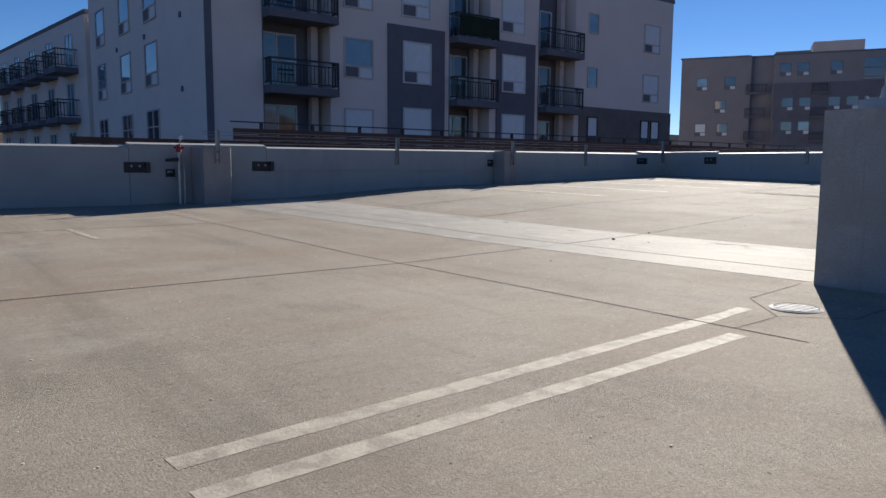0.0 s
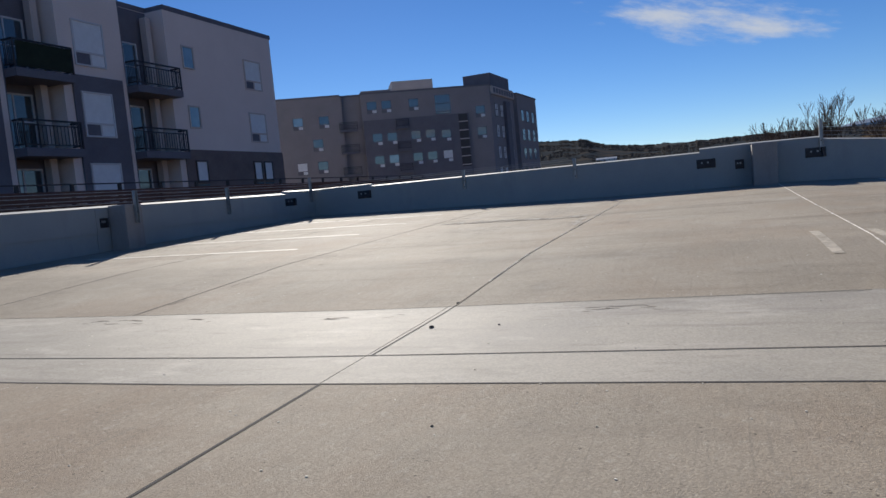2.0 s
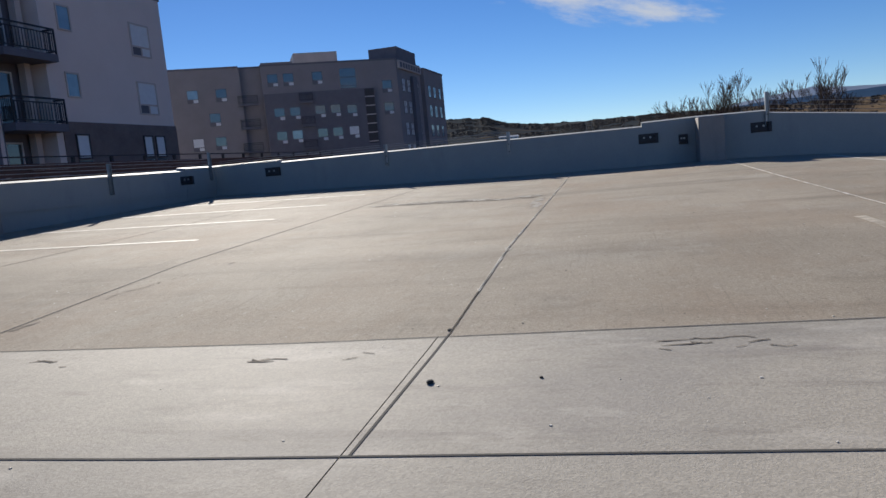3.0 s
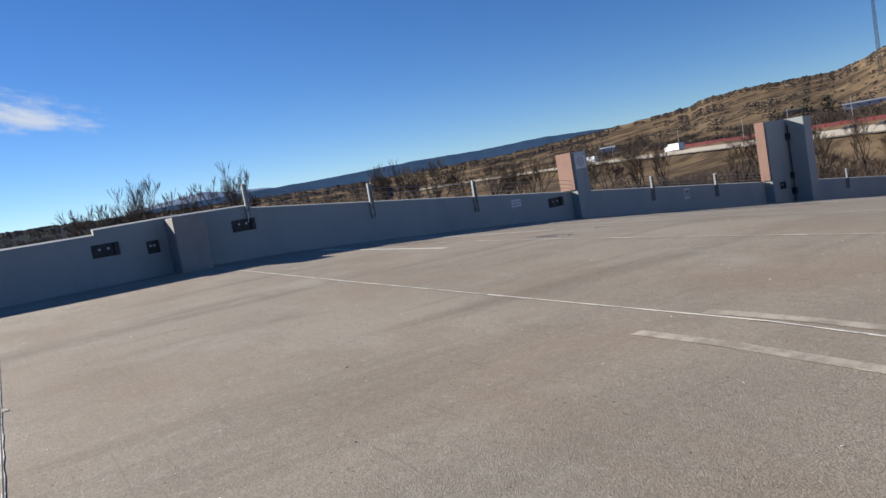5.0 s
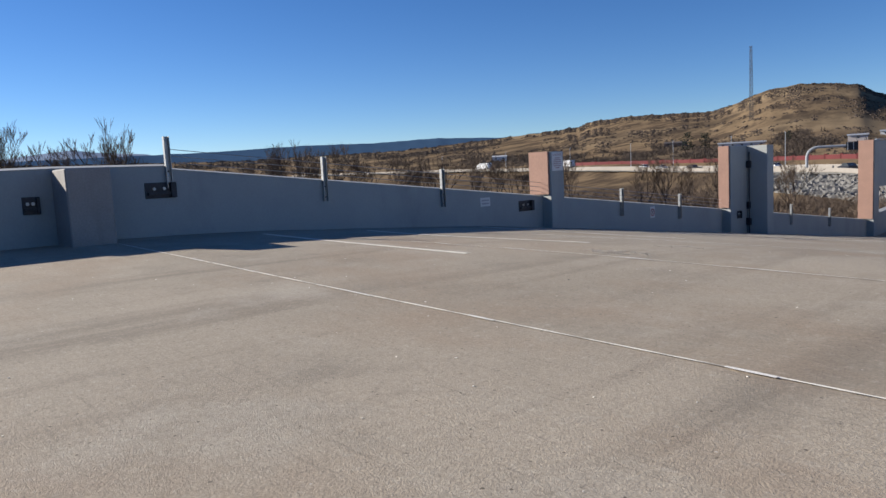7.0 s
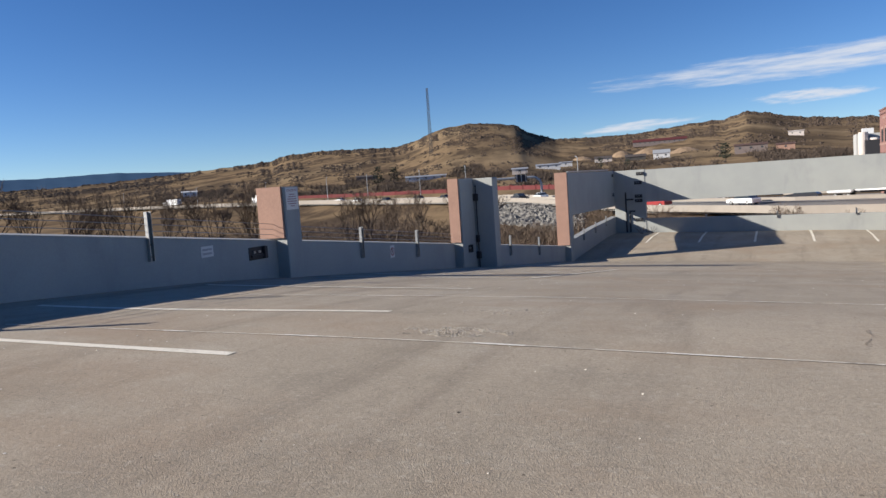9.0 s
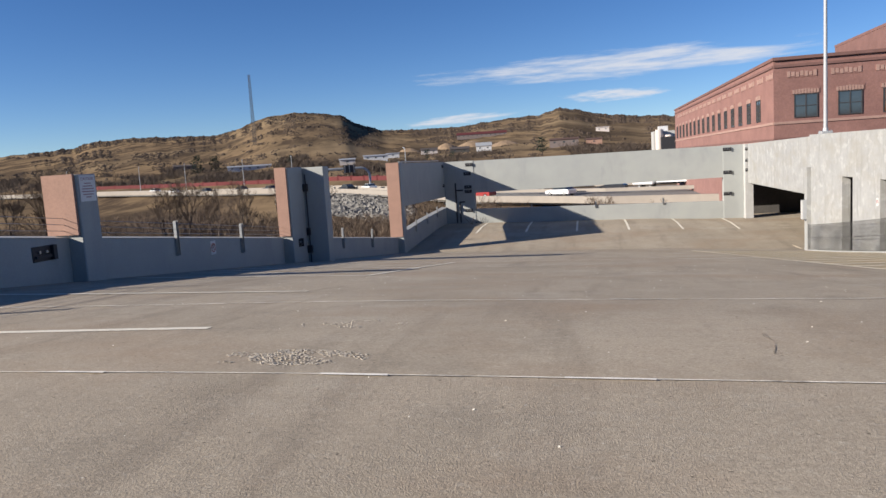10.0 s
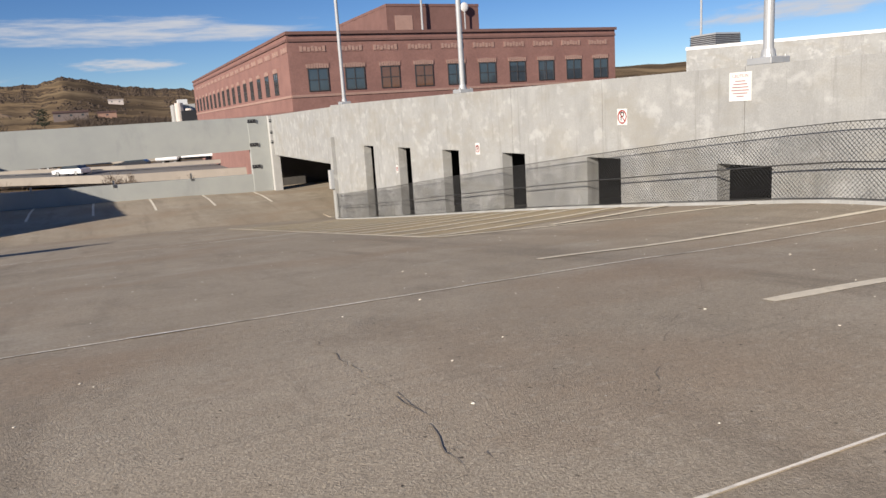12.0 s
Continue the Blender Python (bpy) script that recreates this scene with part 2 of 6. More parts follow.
M["ramp"] = flecks(d, 5.0, 0.05, (0.15, 0.15, 0.145), 0.75)
M["brickskin"] = mat("salmon_brick_facing", (0.352, 0.216, 0.164), 0.85, 0.18, 2.0, 25.0, 0.3, (0.304, 0.188, 0.144))
M["steel"] = mat("galvanised_steel", (0.42, 0.43, 0.43), 0.42, 0.2, 4.0, 30.0, 0.1, (0.33, 0.34, 0.34), metal=0.7)
M["darksteel"] = mat("dark_steel", (0.055, 0.055, 0.06), 0.55, 0.3, 8.0, 40.0, 0.15, metal=0.4)
M["pole"] = mat("grey_painted_pole", (0.391, 0.408, 0.425), 0.45, 0.1, 3.0, 20.0, 0.05, metal=0.2)
M["wire"] = mat("dull_fence_wire", (0.085, 0.085, 0.085), 0.6, 0.2, 20.0, 60.0, 0.0, metal=0.6)
# base colour darkened to carry the shade of unlit interiors
M["dark"] = mat("interior_shade_concrete", (0.09, 0.085, 0.08), 0.95, 0.3, 0.6, 10.0, 0.2)
M["white"] = mat("white_sign_face", (0.663, 0.663, 0.646), 0.5, 0.06, 3.0, 20.0, 0.0)
M["red"] = mat("red_sign_ink", (0.30, 0.03, 0.03), 0.5, 0.15, 6.0, 30.0, 0.0)
M["black"] = mat("black_sign_ink", (0.02, 0.02, 0.02), 0.5, 0.1, 6.0, 30.0, 0.0)
M["stucco"] = mat("warm_grey_stucco", (0.77, 0.68, 0.63), 0.9, 0.1, 0.5, 18.0, 0.2, (0.72, 0.635, 0.585))
M["stucco_d"] = mat("blue_grey_stucco", (0.270, 0.258, 0.266), 0.9, 0.12, 0.4, 12.0, 0.2)
M["stucco2"] = mat("pale_grey_stucco", (0.58, 0.52, 0.48), 0.9, 0.1, 0.5, 18.0, 0.2)
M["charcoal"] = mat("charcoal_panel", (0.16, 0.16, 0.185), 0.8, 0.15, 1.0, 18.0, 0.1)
M["brown"] = mat("brown_brick_base", (0.20, 0.165, 0.155), 0.9, 0.2, 1.5, 14.0, 0.3)
M["slat"] = mat("red_brown_fence_boards", (0.117, 0.068, 0.054), 0.85, 0.3, 2.0, 12.0, 0.2, rand=0.15)
M["frame"] = mat("white_window_frame", (0.594, 0.603, 0.612), 0.5, 0.08, 4.0, 20.0, 0.0)
M["frame_d"] = mat("dark_window_frame", (0.05, 0.045, 0.045), 0.5, 0.1, 4.0, 20.0, 0.0)
# pale blinds; bright sky reflection in panes is put into this colour too
M["blind"] = mat("pale_window_blind", (0.76, 0.80, 0.82), 0.8, 0.08, 3.0, 30.0, 0.0)
M["brick"] = mat("red_brick", (0.258, 0.140, 0.120), 0.88, 0.30, 0.5, 9.0, 0.25, (0.205, 0.110, 0.096))
M["brick_d"] = mat("dark_red_brick", (0.180, 0.099, 0.087), 0.88, 0.2, 0.8, 9.0, 0.25)
M["brick_l"] = mat("pale_brick_trim", (0.352, 0.228, 0.192), 0.88, 0.15, 1.2, 9.0, 0.25)
M["bark"] = mat("grey_brown_bark", (0.092, 0.072, 0.058), 0.95, 0.3, 2.0, 12.0, 0.3)
M["twig"] = mat("dry_twigs", (0.136, 0.100, 0.072), 0.95, 0.3, 2.0, 12.0, 0.0)
M["scrub"] = mat("dark_scrub_oak", (0.074, 0.053, 0.038), 0.95, 0.4, 2.0, 6.0, 0.3, rand=0.3)
M["pine"] = mat("dark_pine_needles", (0.022, 0.034, 0.02), 0.95, 0.4, 2.0, 8.0, 0.2)
M["pebble"] = mat("pale_pebble", (0.50, 0.45, 0.375), 0.9, 0.3, 8.0, 60.0, 0.0)
M["rock"] = mat("pale_riprap", (0.208, 0.200, 0.184), 0.9, 0.35, 1.0, 5.0, 0.4)
M["asphalt"] = mat("pale_highway_concrete", (0.190, 0.187, 0.182), 0.9, 0.15, 0.05, 1.0, 0.0)
M["barrier"] = mat("highway_barrier_concrete", (0.290, 0.262, 0.228), 0.9, 0.12, 0.1, 1.0, 0.0)
M["redwall"] = mat("red_sound_wall", (0.118, 0.024, 0.025), 0.9, 0.15, 0.3, 3.0, 0.1)
# blue of the distance haze is put into both ridge colours, bare and snowy
M["farblue"] = mat("haze_tinted_mountain", (0.062, 0.112, 0.188), 1.0, 0.12, 0.004, 0.02, 0.0, spec=0.0)
M["snow"] = mat("haze_tinted_snow_mountain", (0.336, 0.400, 0.496), 1.0, 0.1, 0.004, 0.02, 0.0, spec=0.0)
M["redroof"] = mat("dark_red_metal_roof", (0.105, 0.026, 0.026), 0.7, 0.2, 0.4, 4.0, 0.1)
M["earth"] = mat("bare_sandy_earth", (0.30, 0.215, 0.135), 0.95, 0.3, 0.3, 3.0, 0.3, (0.20, 0.14, 0.09))
M["bush"] = mat("grey_brown_thicket", (0.088, 0.066, 0.050), 0.95, 0.35, 0.8, 5.0, 0.0)
M["roof"] = mat("dark_shingle_roof", (0.080, 0.068, 0.064), 0.9, 0.2, 1.0, 5.0, 0.2)
M["faded_red"] = mat("sun_faded_red_ink", (0.34, 0.21, 0.22), 0.6, 0.1, 6.0, 30.0, 0.0)
M["rubber"] = mat("black_rubber", (0.02, 0.02, 0.02), 0.8, 0.2)
M["carwhite"] = mat("white_car_paint", (0.75, 0.76, 0.77), 0.3, 0.03, 2.0, 20.0, 0.0)
M["cardark"] = mat("dark_car_paint", (0.03, 0.032, 0.04), 0.3, 0.1, 2.0, 20.0, 0.0)
M["carred"] = mat("red_car_paint", (0.28, 0.03, 0.03), 0.3, 0.1, 2.0, 20.0, 0.0)


def glass_mat(name, color, rough=0.04):
    m = mat(name, color, rough, 0.2, 0.6, 3.0, 0.0)
    m.node_tree.nodes["Principled BSDF"].inputs["Specular IOR Level"].default_value = 1.0
    m.node_tree.nodes["Principled BSDF"].inputs["Coat Weight"].default_value = 0.6
    return m


M["glass"] = glass_mat("dark_window_glass", (0.05, 0.065, 0.08))
# blue of the reflected sky is put into this pane's base colour
M["glassblue"] = glass_mat("sky_tinted_window_glass", (0.22, 0.33, 0.40))
M["glassamber"] = glass_mat("amber_lit_window_glass", (0.16, 0.07, 0.035))

# hillside: dry grass broken by scrub
gm = M["ground"] = mat("dry_grass_ground", (0.265, 0.190, 0.110), 1.0, 0.35, 0.006, 0.12, 0.0, (0.180, 0.130, 0.082), spec=0.0)
streak(gm, (0.075, 0.056, 0.042), 0.85, (0.008, 0.055, 0.01), 0.49, 0.57, 8.0, 3.0, -70)
streak(gm, (0.070, 0.054, 0.040), 0.75, (0.0022, 0.010, 0.003), 0.45, 0.58, 9.0, 9.0, -70)
streak(gm, (0.34, 0.255, 0.155), 0.55, (0.0025, 0.008, 0.004), 0.50, 0.64, 7.0, 15.0, -70)
# far woodland: haze and backlit shade are put into its dark blue-grey
fl = M["farland"] = mat("haze_tinted_woodland", (0.072, 0.078, 0.080), 1.0, 0.3, 0.01, 0.08, 0.0, (0.050, 0.058, 0.064), spec=0.0)
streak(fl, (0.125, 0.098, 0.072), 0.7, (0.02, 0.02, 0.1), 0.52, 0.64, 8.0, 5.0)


# ---- mesh helpers ----
def box(bm, x0, y0, z0, x1, y1, z1):
    vs = [bm.verts.new((x, y, z)) for z in (z0, z1) for x, y in ((x0, y0), (x1, y0), (x1, y1), (x0, y1))]
    for f in ((3, 2, 1, 0), (4, 5, 6, 7), (0, 1, 5, 4), (1, 2, 6, 5), (2, 3, 7, 6), (3, 0, 4, 7)):
        bm.faces.new([vs[i] for i in f])
    return vs


def prism(bm, pts, to3, t0, t1):
    """Extrudes a polygon of (s, z) from depth t0 to t1; to3(s, z, t) gives the place."""
    a = [bm.verts.new(to3(s, z, t0)) for s, z in pts]
    b = [bm.verts.new(to3(s, z, t1)) for s, z in pts]
    bm.faces.new(a)
    bm.faces.new(b[::-1])
    for i in range(len(pts)):
        j = (i + 1) % len(pts)
        bm.faces.new((a[j], a[i], b[i], b[j]))
    return a + b


def tube(bm, p0, p1, r0, r1=None, sides=8, ends=True):
    p0, p1 = Vector(p0), Vector(p1)
    r1 = r0 if r1 is None else r1
    q = (p1 - p0).to_track_quat("Z", "Y")
    ra = [bm.verts.new(p0 + q @ Vector((r0 * math.cos(2 * math.pi * i / sides), r0 * math.sin(2 * math.pi * i / sides), 0))) for i in range(sides)]
    rb = [bm.verts.new(p1 + q @ Vector((r1 * math.cos(2 * math.pi * i / sides), r1 * math.sin(2 * math.pi * i / sides), 0))) for i in range(sides)]
    for i in range(sides):
        j = (i + 1) % sides
        bm.faces.new((ra[i], ra[j], rb[j], rb[i]))
    if ends:
        bm.faces.new(ra[::-1])
        bm.faces.new(rb)


def rail(bm, pts, r, sides=6):
    """One unbroken round bar through points that run along y."""
    rings = [[bm.verts.new((p[0] + r * math.cos(2 * math.pi * i / sides), p[1], p[2] + r * math.sin(2 * math.pi * i / sides))) for i in range(sides)] for p in pts]
    for a, b in zip(rings, rings[1:]):
        for i in range(sides):
            j = (i + 1) % sides
            bm.faces.new((a[i], a[j], b[j], b[i]))
    bm.faces.new(rings[0][::-1])
    bm.faces.new(rings[-1])


def bevel(bm, w):
    bmesh.ops.recalc_face_normals(bm, faces=bm.faces)
    bmesh.ops.bevel(bm, geom=[e for e in bm.edges], offset=w, segments=1, affect="EDGES", clamp_overlap=True)


def finish(name, bm, material, parent=None, label="", flat=False):
    """Links a bmesh as one object. flat: a thin sheet whose faces all look up."""
    if flat:
        bm.normal_update()
        for f in bm.faces:
            if f.normal.z < 0:
                f.normal_flip()
    else:
        bmesh.ops.recalc_face_normals(bm, faces=bm.faces)
    me = bpy.data.meshes.new(name)
    bm.to_mesh(me)
    bm.free()
    if material:
        me.materials.append(M[material])
    ob = new(name, me)
    if parent:
        ob.parent = parent
    if label:
        ob["label"] = label
    return ob


part = finish


def boxes(name, lst, material, parent=None, label="", bev=0.0):
    bm = bmesh.new()
    for b in lst:
        box(bm, *b)
    if bev:
        bevel(bm, bev)
    return finish(name, bm, material, parent, label)


def thing(name, place, label, category, group="", kind=""):
    ob = new(name)
    ob.location = place
    return tagged(ob, label, category, group, kind)


def setting(ob, label=""):
    return tagged(ob, label, kind="structure")


AX = lambda y0: (lambda s, z, t: (s, t, z))       # profile runs along x, depth along y
AY = lambda x0: (lambda s, z, t: (t, s, z))       # profile runs along y, depth along x
ax, ay = AX(0), AY(0)


# ---- the deck ----
def zdeck(x, y):
    zn = float(np.interp(x, (5.0, 7.0, 9.3, 12.5, 26.0), (0.0, 0.04, 0.09, 0.27, 0.55)))
    if y > 0:
        zn += 0.014 * max(y - 8, 0) + 0.0003 * y * max(min(x, 27) - 5, 0)
    s = (-y - 1.44) / 0.77
    fall = 0.11 * 0.77 * math.log1p(math.exp(min(s, 60)))
    fall = min(fall, 3.46)
    fall -= 0.46 * min(max((-y - 33) / 9.0, 0), 1)
    ease = lambda u: min(max(u, 0), 1) ** 2 * (3 - 2 * min(max(u, 0), 1))
    side = 0.25 * ease((12.6 - x) / 5.0) * ease((-y - 1.5) / 4.5) * (1 - 0.9 * ease((-y - 9) / 18))
    dip = 0.0
    if x > 18 and -8 < y < 6:
        dip = ease((x - 18) / 7.0) * float(np.interp(y, (-8, -6.4, -4.4, -3.1, -1.5, -0.25, 1.05, 2.6, 6), (0, 0, -0.06, -0.10, -0.12, -0.07, -0.02, 0.02, 0)))
    return zn - fall + side + dip


def zwest(x, y):
    return zdeck(x, max(y, -0.5)) + min(0.11 * max(-y - 1.5, 0), 0.6)


SKEW = {6.95: 0.043, 7.65: 0.043, 9.45: 0.035}


def skewed(x, y):
    """The joints of the pale band run a little off the grid."""
    k = SKEW.get(round(x, 2), 0.0)
    return x + k * (7.04 - max(y, 3.3))


def sheet(bm, x0, x1, y0, y1, zf, step, thick):
    nx, ny = max(1, round((x1 - x0) / step)), max(1, round((y1 - y0) / step))
    g = []
    for i in range(nx + 1):
        g.append([])
        for j in range(ny + 1):
            y = y0 + (y1 - y0) * j / ny
            a, b = skewed(x0, y), skewed(x1, y)
            x = a + (b - a) * i / nx
            g[-1].append(bm.verts.new((x, y, zf(x, y))))
    for i in range(nx):
        for j in range(ny):
            bm.faces.new((g[i][j], g[i + 1][j], g[i + 1][j + 1], g[i][j + 1]))
    rim = [g[i][0] for i in range(nx + 1)] + [g[nx][j] for j in range(1, ny + 1)] + [g[i][ny] for i in range(nx - 1, -1, -1)] + [g[0][j] for j in range(ny - 1, 0, -1)]
    low = [bm.verts.new(v.co - Vector((0, 0, thick))) for v in rim]
    for i in range(len(rim)):
        j = (i + 1) % len(rim)
        bm.faces.new((rim[j], rim[i], low[i], low[j]))


XB, YA = 26.62, 18.70
bm = bmesh.new()
sheet(bm, 7.1, XB + 0.3, -45.2, YA + 0.3, lambda x, y: zdeck(x, y) - 0.035, 1.2, 0.25)
sheet(bm, -24, 7.1, -0.5, YA + 0.3, lambda x, y: zdeck(x, y) - 0.035, 1.2, 0.25)
sheet(bm, -24, 7.1, -34, -0.5, lambda x, y: zwest(x, y) - 0.035, 1.2, 0.25)
floor = setting(finish("floor", bm, "joint"), "sloping grey concrete parking deck with dark joints")


def slab(x0, x1, y0, y1, material, zf=zdeck, gap=0.008):
    bm = bmesh.new()
    sheet(bm, x0, x1, y0 + gap / 2, y1 - gap / 2, zf, 0.28 if y1 > -18 else 0.5, 0.03)
    return part("slab", bm, material, floor)


ys_east = [YA, 14.0, 10.9, 6.97, 2.89, -0.39, -3.93, -10.3, -16.9, -23.5, -30.2, -37.5, -44.9]
for a, b in zip(ys_east, ys_east[1:]):
    slab(9.45, XB, b, a, "deck")
ys_band = [YA, 14.0, 7.04, 0.0, -7.0, -14.0, -21.0, -28.6]
for a, b in zip(ys_band, ys_band[1:]):
    if a > 3.3:
        slab(7.65, 9.45, max(b, 3.3), a, "band")
        slab(6.95, 7.65, max(b, 3.3), a, "band")
for a, b in ((3.3, -4.15), (-4.15, -16.9), (-16.9, -30.2), (-30.2, -44.9)):
    slab(7.1, 9.45, b, a, "deck", gap=0.0)
for a, b in ((YA, 13.2), (13.2, 7.03), (7.03, -0.5)):
    slab(4.79, 6.95, max(b, 3.3), a, "deck", gap=0.0 if b < 0 else 0.008)
    slab(-6.0, 4.79, b, a, "deck")
    slab(-24, -6.0, b, a, "deck")
slab(4.79, 7.1, -0.5, 3.3, "deck", gap=0.0)
slab(-24, 7.1, -34, -0.5, "deck", zwest)


def strip(bm, p, q, w, zf=zdeck, lift=0.0035, n=None, ragged=0.12):
    p, q = Vector(p), Vector(q)
    d = (q - p)
    n = n or max(2, int(d.length / 0.3))
    s = Vector((-d.y, d.x)).normalized() * w / 2
    prev = None
    for i in range(n + 1):
        c = p + d * i / n
        k = 1 + ragged * (noise.noise(Vector((c.x * 3, c.y * 3, w))) + 0.6 * noise.noise(Vector((c.x * 11, c.y * 11, w))))
        e = [bm.verts.new((c.x + s.x * k * o, c.y + s.y * k * o, zf(c.x + s.x * k * o, c.y + s.y * k * o) + lift)) for o in (-1, 1)]
        if prev:
            bm.faces.new((prev[0], e[0], e[1], prev[1]))
        prev = e


def marking(name, p, q, w, material, label, lift=0.0035):
    bm = bmesh.new()
    strip(bm, p, q, w, lift=lift + (0.005 if p[1] < -4.0 else 0.001), n=max(2, int((Vector(q) - Vector(p)).length / 0.08)) if material == "seal" else None, ragged=0.7 if material == "seal" else 0.18)
    return setting(finish(name, bm, material, flat=True), label)


for y, x0, x1, w in ((2.89, 9.5, 25.6, 0.022), (-0.39, 10.5, 24.0, 0.013), (-3.92, 9.0, 24.0, 0.030), (-16.6, 11.0, 21.5, 0.05), (6.972, 10.6, 24.6, 0.020)):
    marking("joint_sealant", (x0, y), (x1, y), w, "seal", "flaking white sealant along a deck joint", 0.005)
WORN, FADED = "worn white parking stripe on concrete", "faded cream parking stripe on concrete"
marking("stripe", (0.80, 2.74), (5.50, 3.05), 0.13, "faint", FADED, 0.0005)
marking("stripe", (0.78, 2.40), (4.62, 2.60), 0.13, "faint", WORN, 0.0005)
for y, x0, x1 in ((0.36, 20.18, 25.6), (-1.93, 20.05, 25.6), (-5.45, 20.6, 25.9), (-9.4, 21.0, 25.9)):
    marking("stripe", (x0, y), (x1, y), 0.11, "line", WORN)
for p, q, m in (((12.98, -4.88), (8.0, -4.42), "yellow"), ((13.35, -1.87), (8.0, -1.55), "yellow"), ((11.3, 3.38), (13.12, 3.41), "faint"), ((11.3, 2.70), (13.05, 2.80), "faint")):
    marking("stripe", p, q, 0.11, m, FADED)
for x in (14.75, 17.35, 19.95, 22.55):
    marking("stripe", (x, 12.1), (x, 17.4), 0.11, "line", WORN)
for x in (8.45, 11.5, 14.5, 17.5, 20.5, 23.5):
    marking("stripe", (x, -39.3), (x, -44.7), 0.12, "line", WORN)
marking("stripe", (2.35, 13.2), (2.45, 11.5), 0.11, "faint", FADED)
marking("stripe", (-3.0, 11.6), (2.0, 13.2), 0.07, "faint", WORN)
for k in range(6):
    marking("stripe", (20.95 - 0.06 * k, -10.6 - 1.15 * k), (25.9, -11.4 - 1.15 * k), 0.10, "line", WORN)
marking("stripe", (21.0, -9.4), (20.64, -16.4), 0.11, "line", WORN)
marking("stripe", (8.1, -6.6), (12.0, -9.7), 0.13, "yellow", "faded yellow border of a no-parking zone")
marking("stripe", (12.0, -9.7), (12.7, -27.0), 0.13, "yellow", "faded yellow border of a no-parking zone")
bm = bmesh.new()
for i in range(24):
    y = -9.6 - i * 0.72
    strip(bm, (8.15, y), (12.0 + 0.04 * i, y), 0.72, lift=0.006, n=16)
setting(finish("painted_zone", bm, "hatchbase", flat=True), "worn yellowish wash of a no-parking zone")
for k in range(15):
    y = -8.4 - 1.2 * k
    x1 = 10.35 if k == 0 else 11.95 + 0.04 * k
    marking("stripe", (8.15, y), (x1, y - 0.2), 0.2, "yellow", "faded yellow diagonal of a no-parking zone", 0.0105)


def joint_line(p, q, w=0.014, lift=0.003):
    bm = bmesh.new()
    strip(bm, p, q, w, lift=lift)
    setting(finish("deck_joint", bm, "joint", flat=True), "narrow dark joint in the deck concrete")


for p, q in (((5.91, 3.24), (5.40, 2.73)), ((5.40, 2.73), (4.79, 2.73)), ((5.40, 2.73), (5.75, 2.30)), ((5.75, 2.30), (6.4, 2.30)),
             ((5.91, 3.24), (6.95, 3.3))):
    joint_line(p, q, 0.008)

for x, y0, y1 in ((4.79, 2.2, 18.6), (6.95, 3.3, 18.6), (7.65, 3.3, 18.6)):
    joint_line((skewed(x, y0), y0), (skewed(x, y1), y1), 0.017)
joint_line((-6.0, 6.99), (6.95, 7.03), 0.022)
joint_line((7.65, 7.0), (9.5, 6.975), 0.014)
joint_line((9.5, 6.972), (25.9, 6.972), 0.007, 0.008)
joint_line((9.3, 10.9), (25.9, 10.9), 0.02)
joint_line((9.2, 14.0), (25.9, 14.0), 0.02)
joint_line((-6.0, 13.2), (6.4, 13.2), 0.02)
joint_line((9.55, 3.4), (9.2, 14.0), 0.012)


def crack(x, y, heading, length, seed, w=0.02, gaps=0.3, material="joint", wander=0.6):
    """A wandering dark crack with broken edges, one ribbon for each unbroken run."""
    rnd = random.Random(seed)
    bm = bmesh.new()
    p, a = Vector((x, y)), radians(heading)
    done, prev = 0.0, None
    while done < length:
        d = rnd.uniform(0.03, 0.10)
        a = radians(heading) + rnd.uniform(-wander, wander)
        p = p + Vector((math.cos(a), math.sin(a))) * d
        done += d
        if rnd.random() < gaps * 0.4:
            prev = None
            continue
        k = w * rnd.uniform(0.2, 0.8)
        side = Vector((-math.sin(radians(heading)), math.cos(radians(heading)))) * k
        e = [bm.verts.new((q.x, q.y, zdeck(q.x, q.y) + 0.0034)) for q in (p - side, p + side)]
        if prev:
            bm.faces.new((prev[0], e[0], e[1], prev[1]))
        prev = e
    setting(finish("deck_crack", bm, material, flat=True), "ragged dark crack in the deck concrete")


for args in ((2.2, 14.6, -10, 1.6, 7, 0.02), (20.3, 9.0, 80, 1.8, 8, 0.008), (13.0, 9.8, 10, 2.5, 9, 0.010),
             (9.6, 10.9, -12, 3.0, 13, 0.03), (22.3, -3.2, 175, 1.6, 15, 0.012)):
    crack(*args, 0.8, "stain")
# long faint wheel-worn cracks that run down the ramp
for x, y, heading, length, seed, w, gaps in ((15.73, -3.7, 90, 3.1, 31, 0.005, 0.9), (15.76, -3.5, 90, 2.8, 45, 0.004, 1.1), (17.28, -3.9, 90, 2.9, 32, 0.004, 1.0), (13.54, -3.7, 83, 2.0, 33, 0.004, 1.0),
                                             (13.9, -2.0, 42, 1.5, 34, 0.004, 1.0), (12.9, -3.0, 60, 1.6, 36, 0.004, 1.0)):
    crack(x, y, heading, length, seed, w, gaps, "stain", 0.35)
# scaled flakes along the pale band
for k, (y0, y1) in enumerate(((4.85, 5.75), (7.25, 7.55), (7.85, 8.15), (9.45, 9.9), (10.3, 11.2))):
    for q in range(4):
        crack(9.04 + 0.035 * q - 0.035 * (y0 - 7) + 0.02 * (q % 2), y0 + 0.06 * q, 91, y1 - y0 - 0.05 * q, 40 + 7 * k + q, 0.014, 0.9, "flake", 0.6)


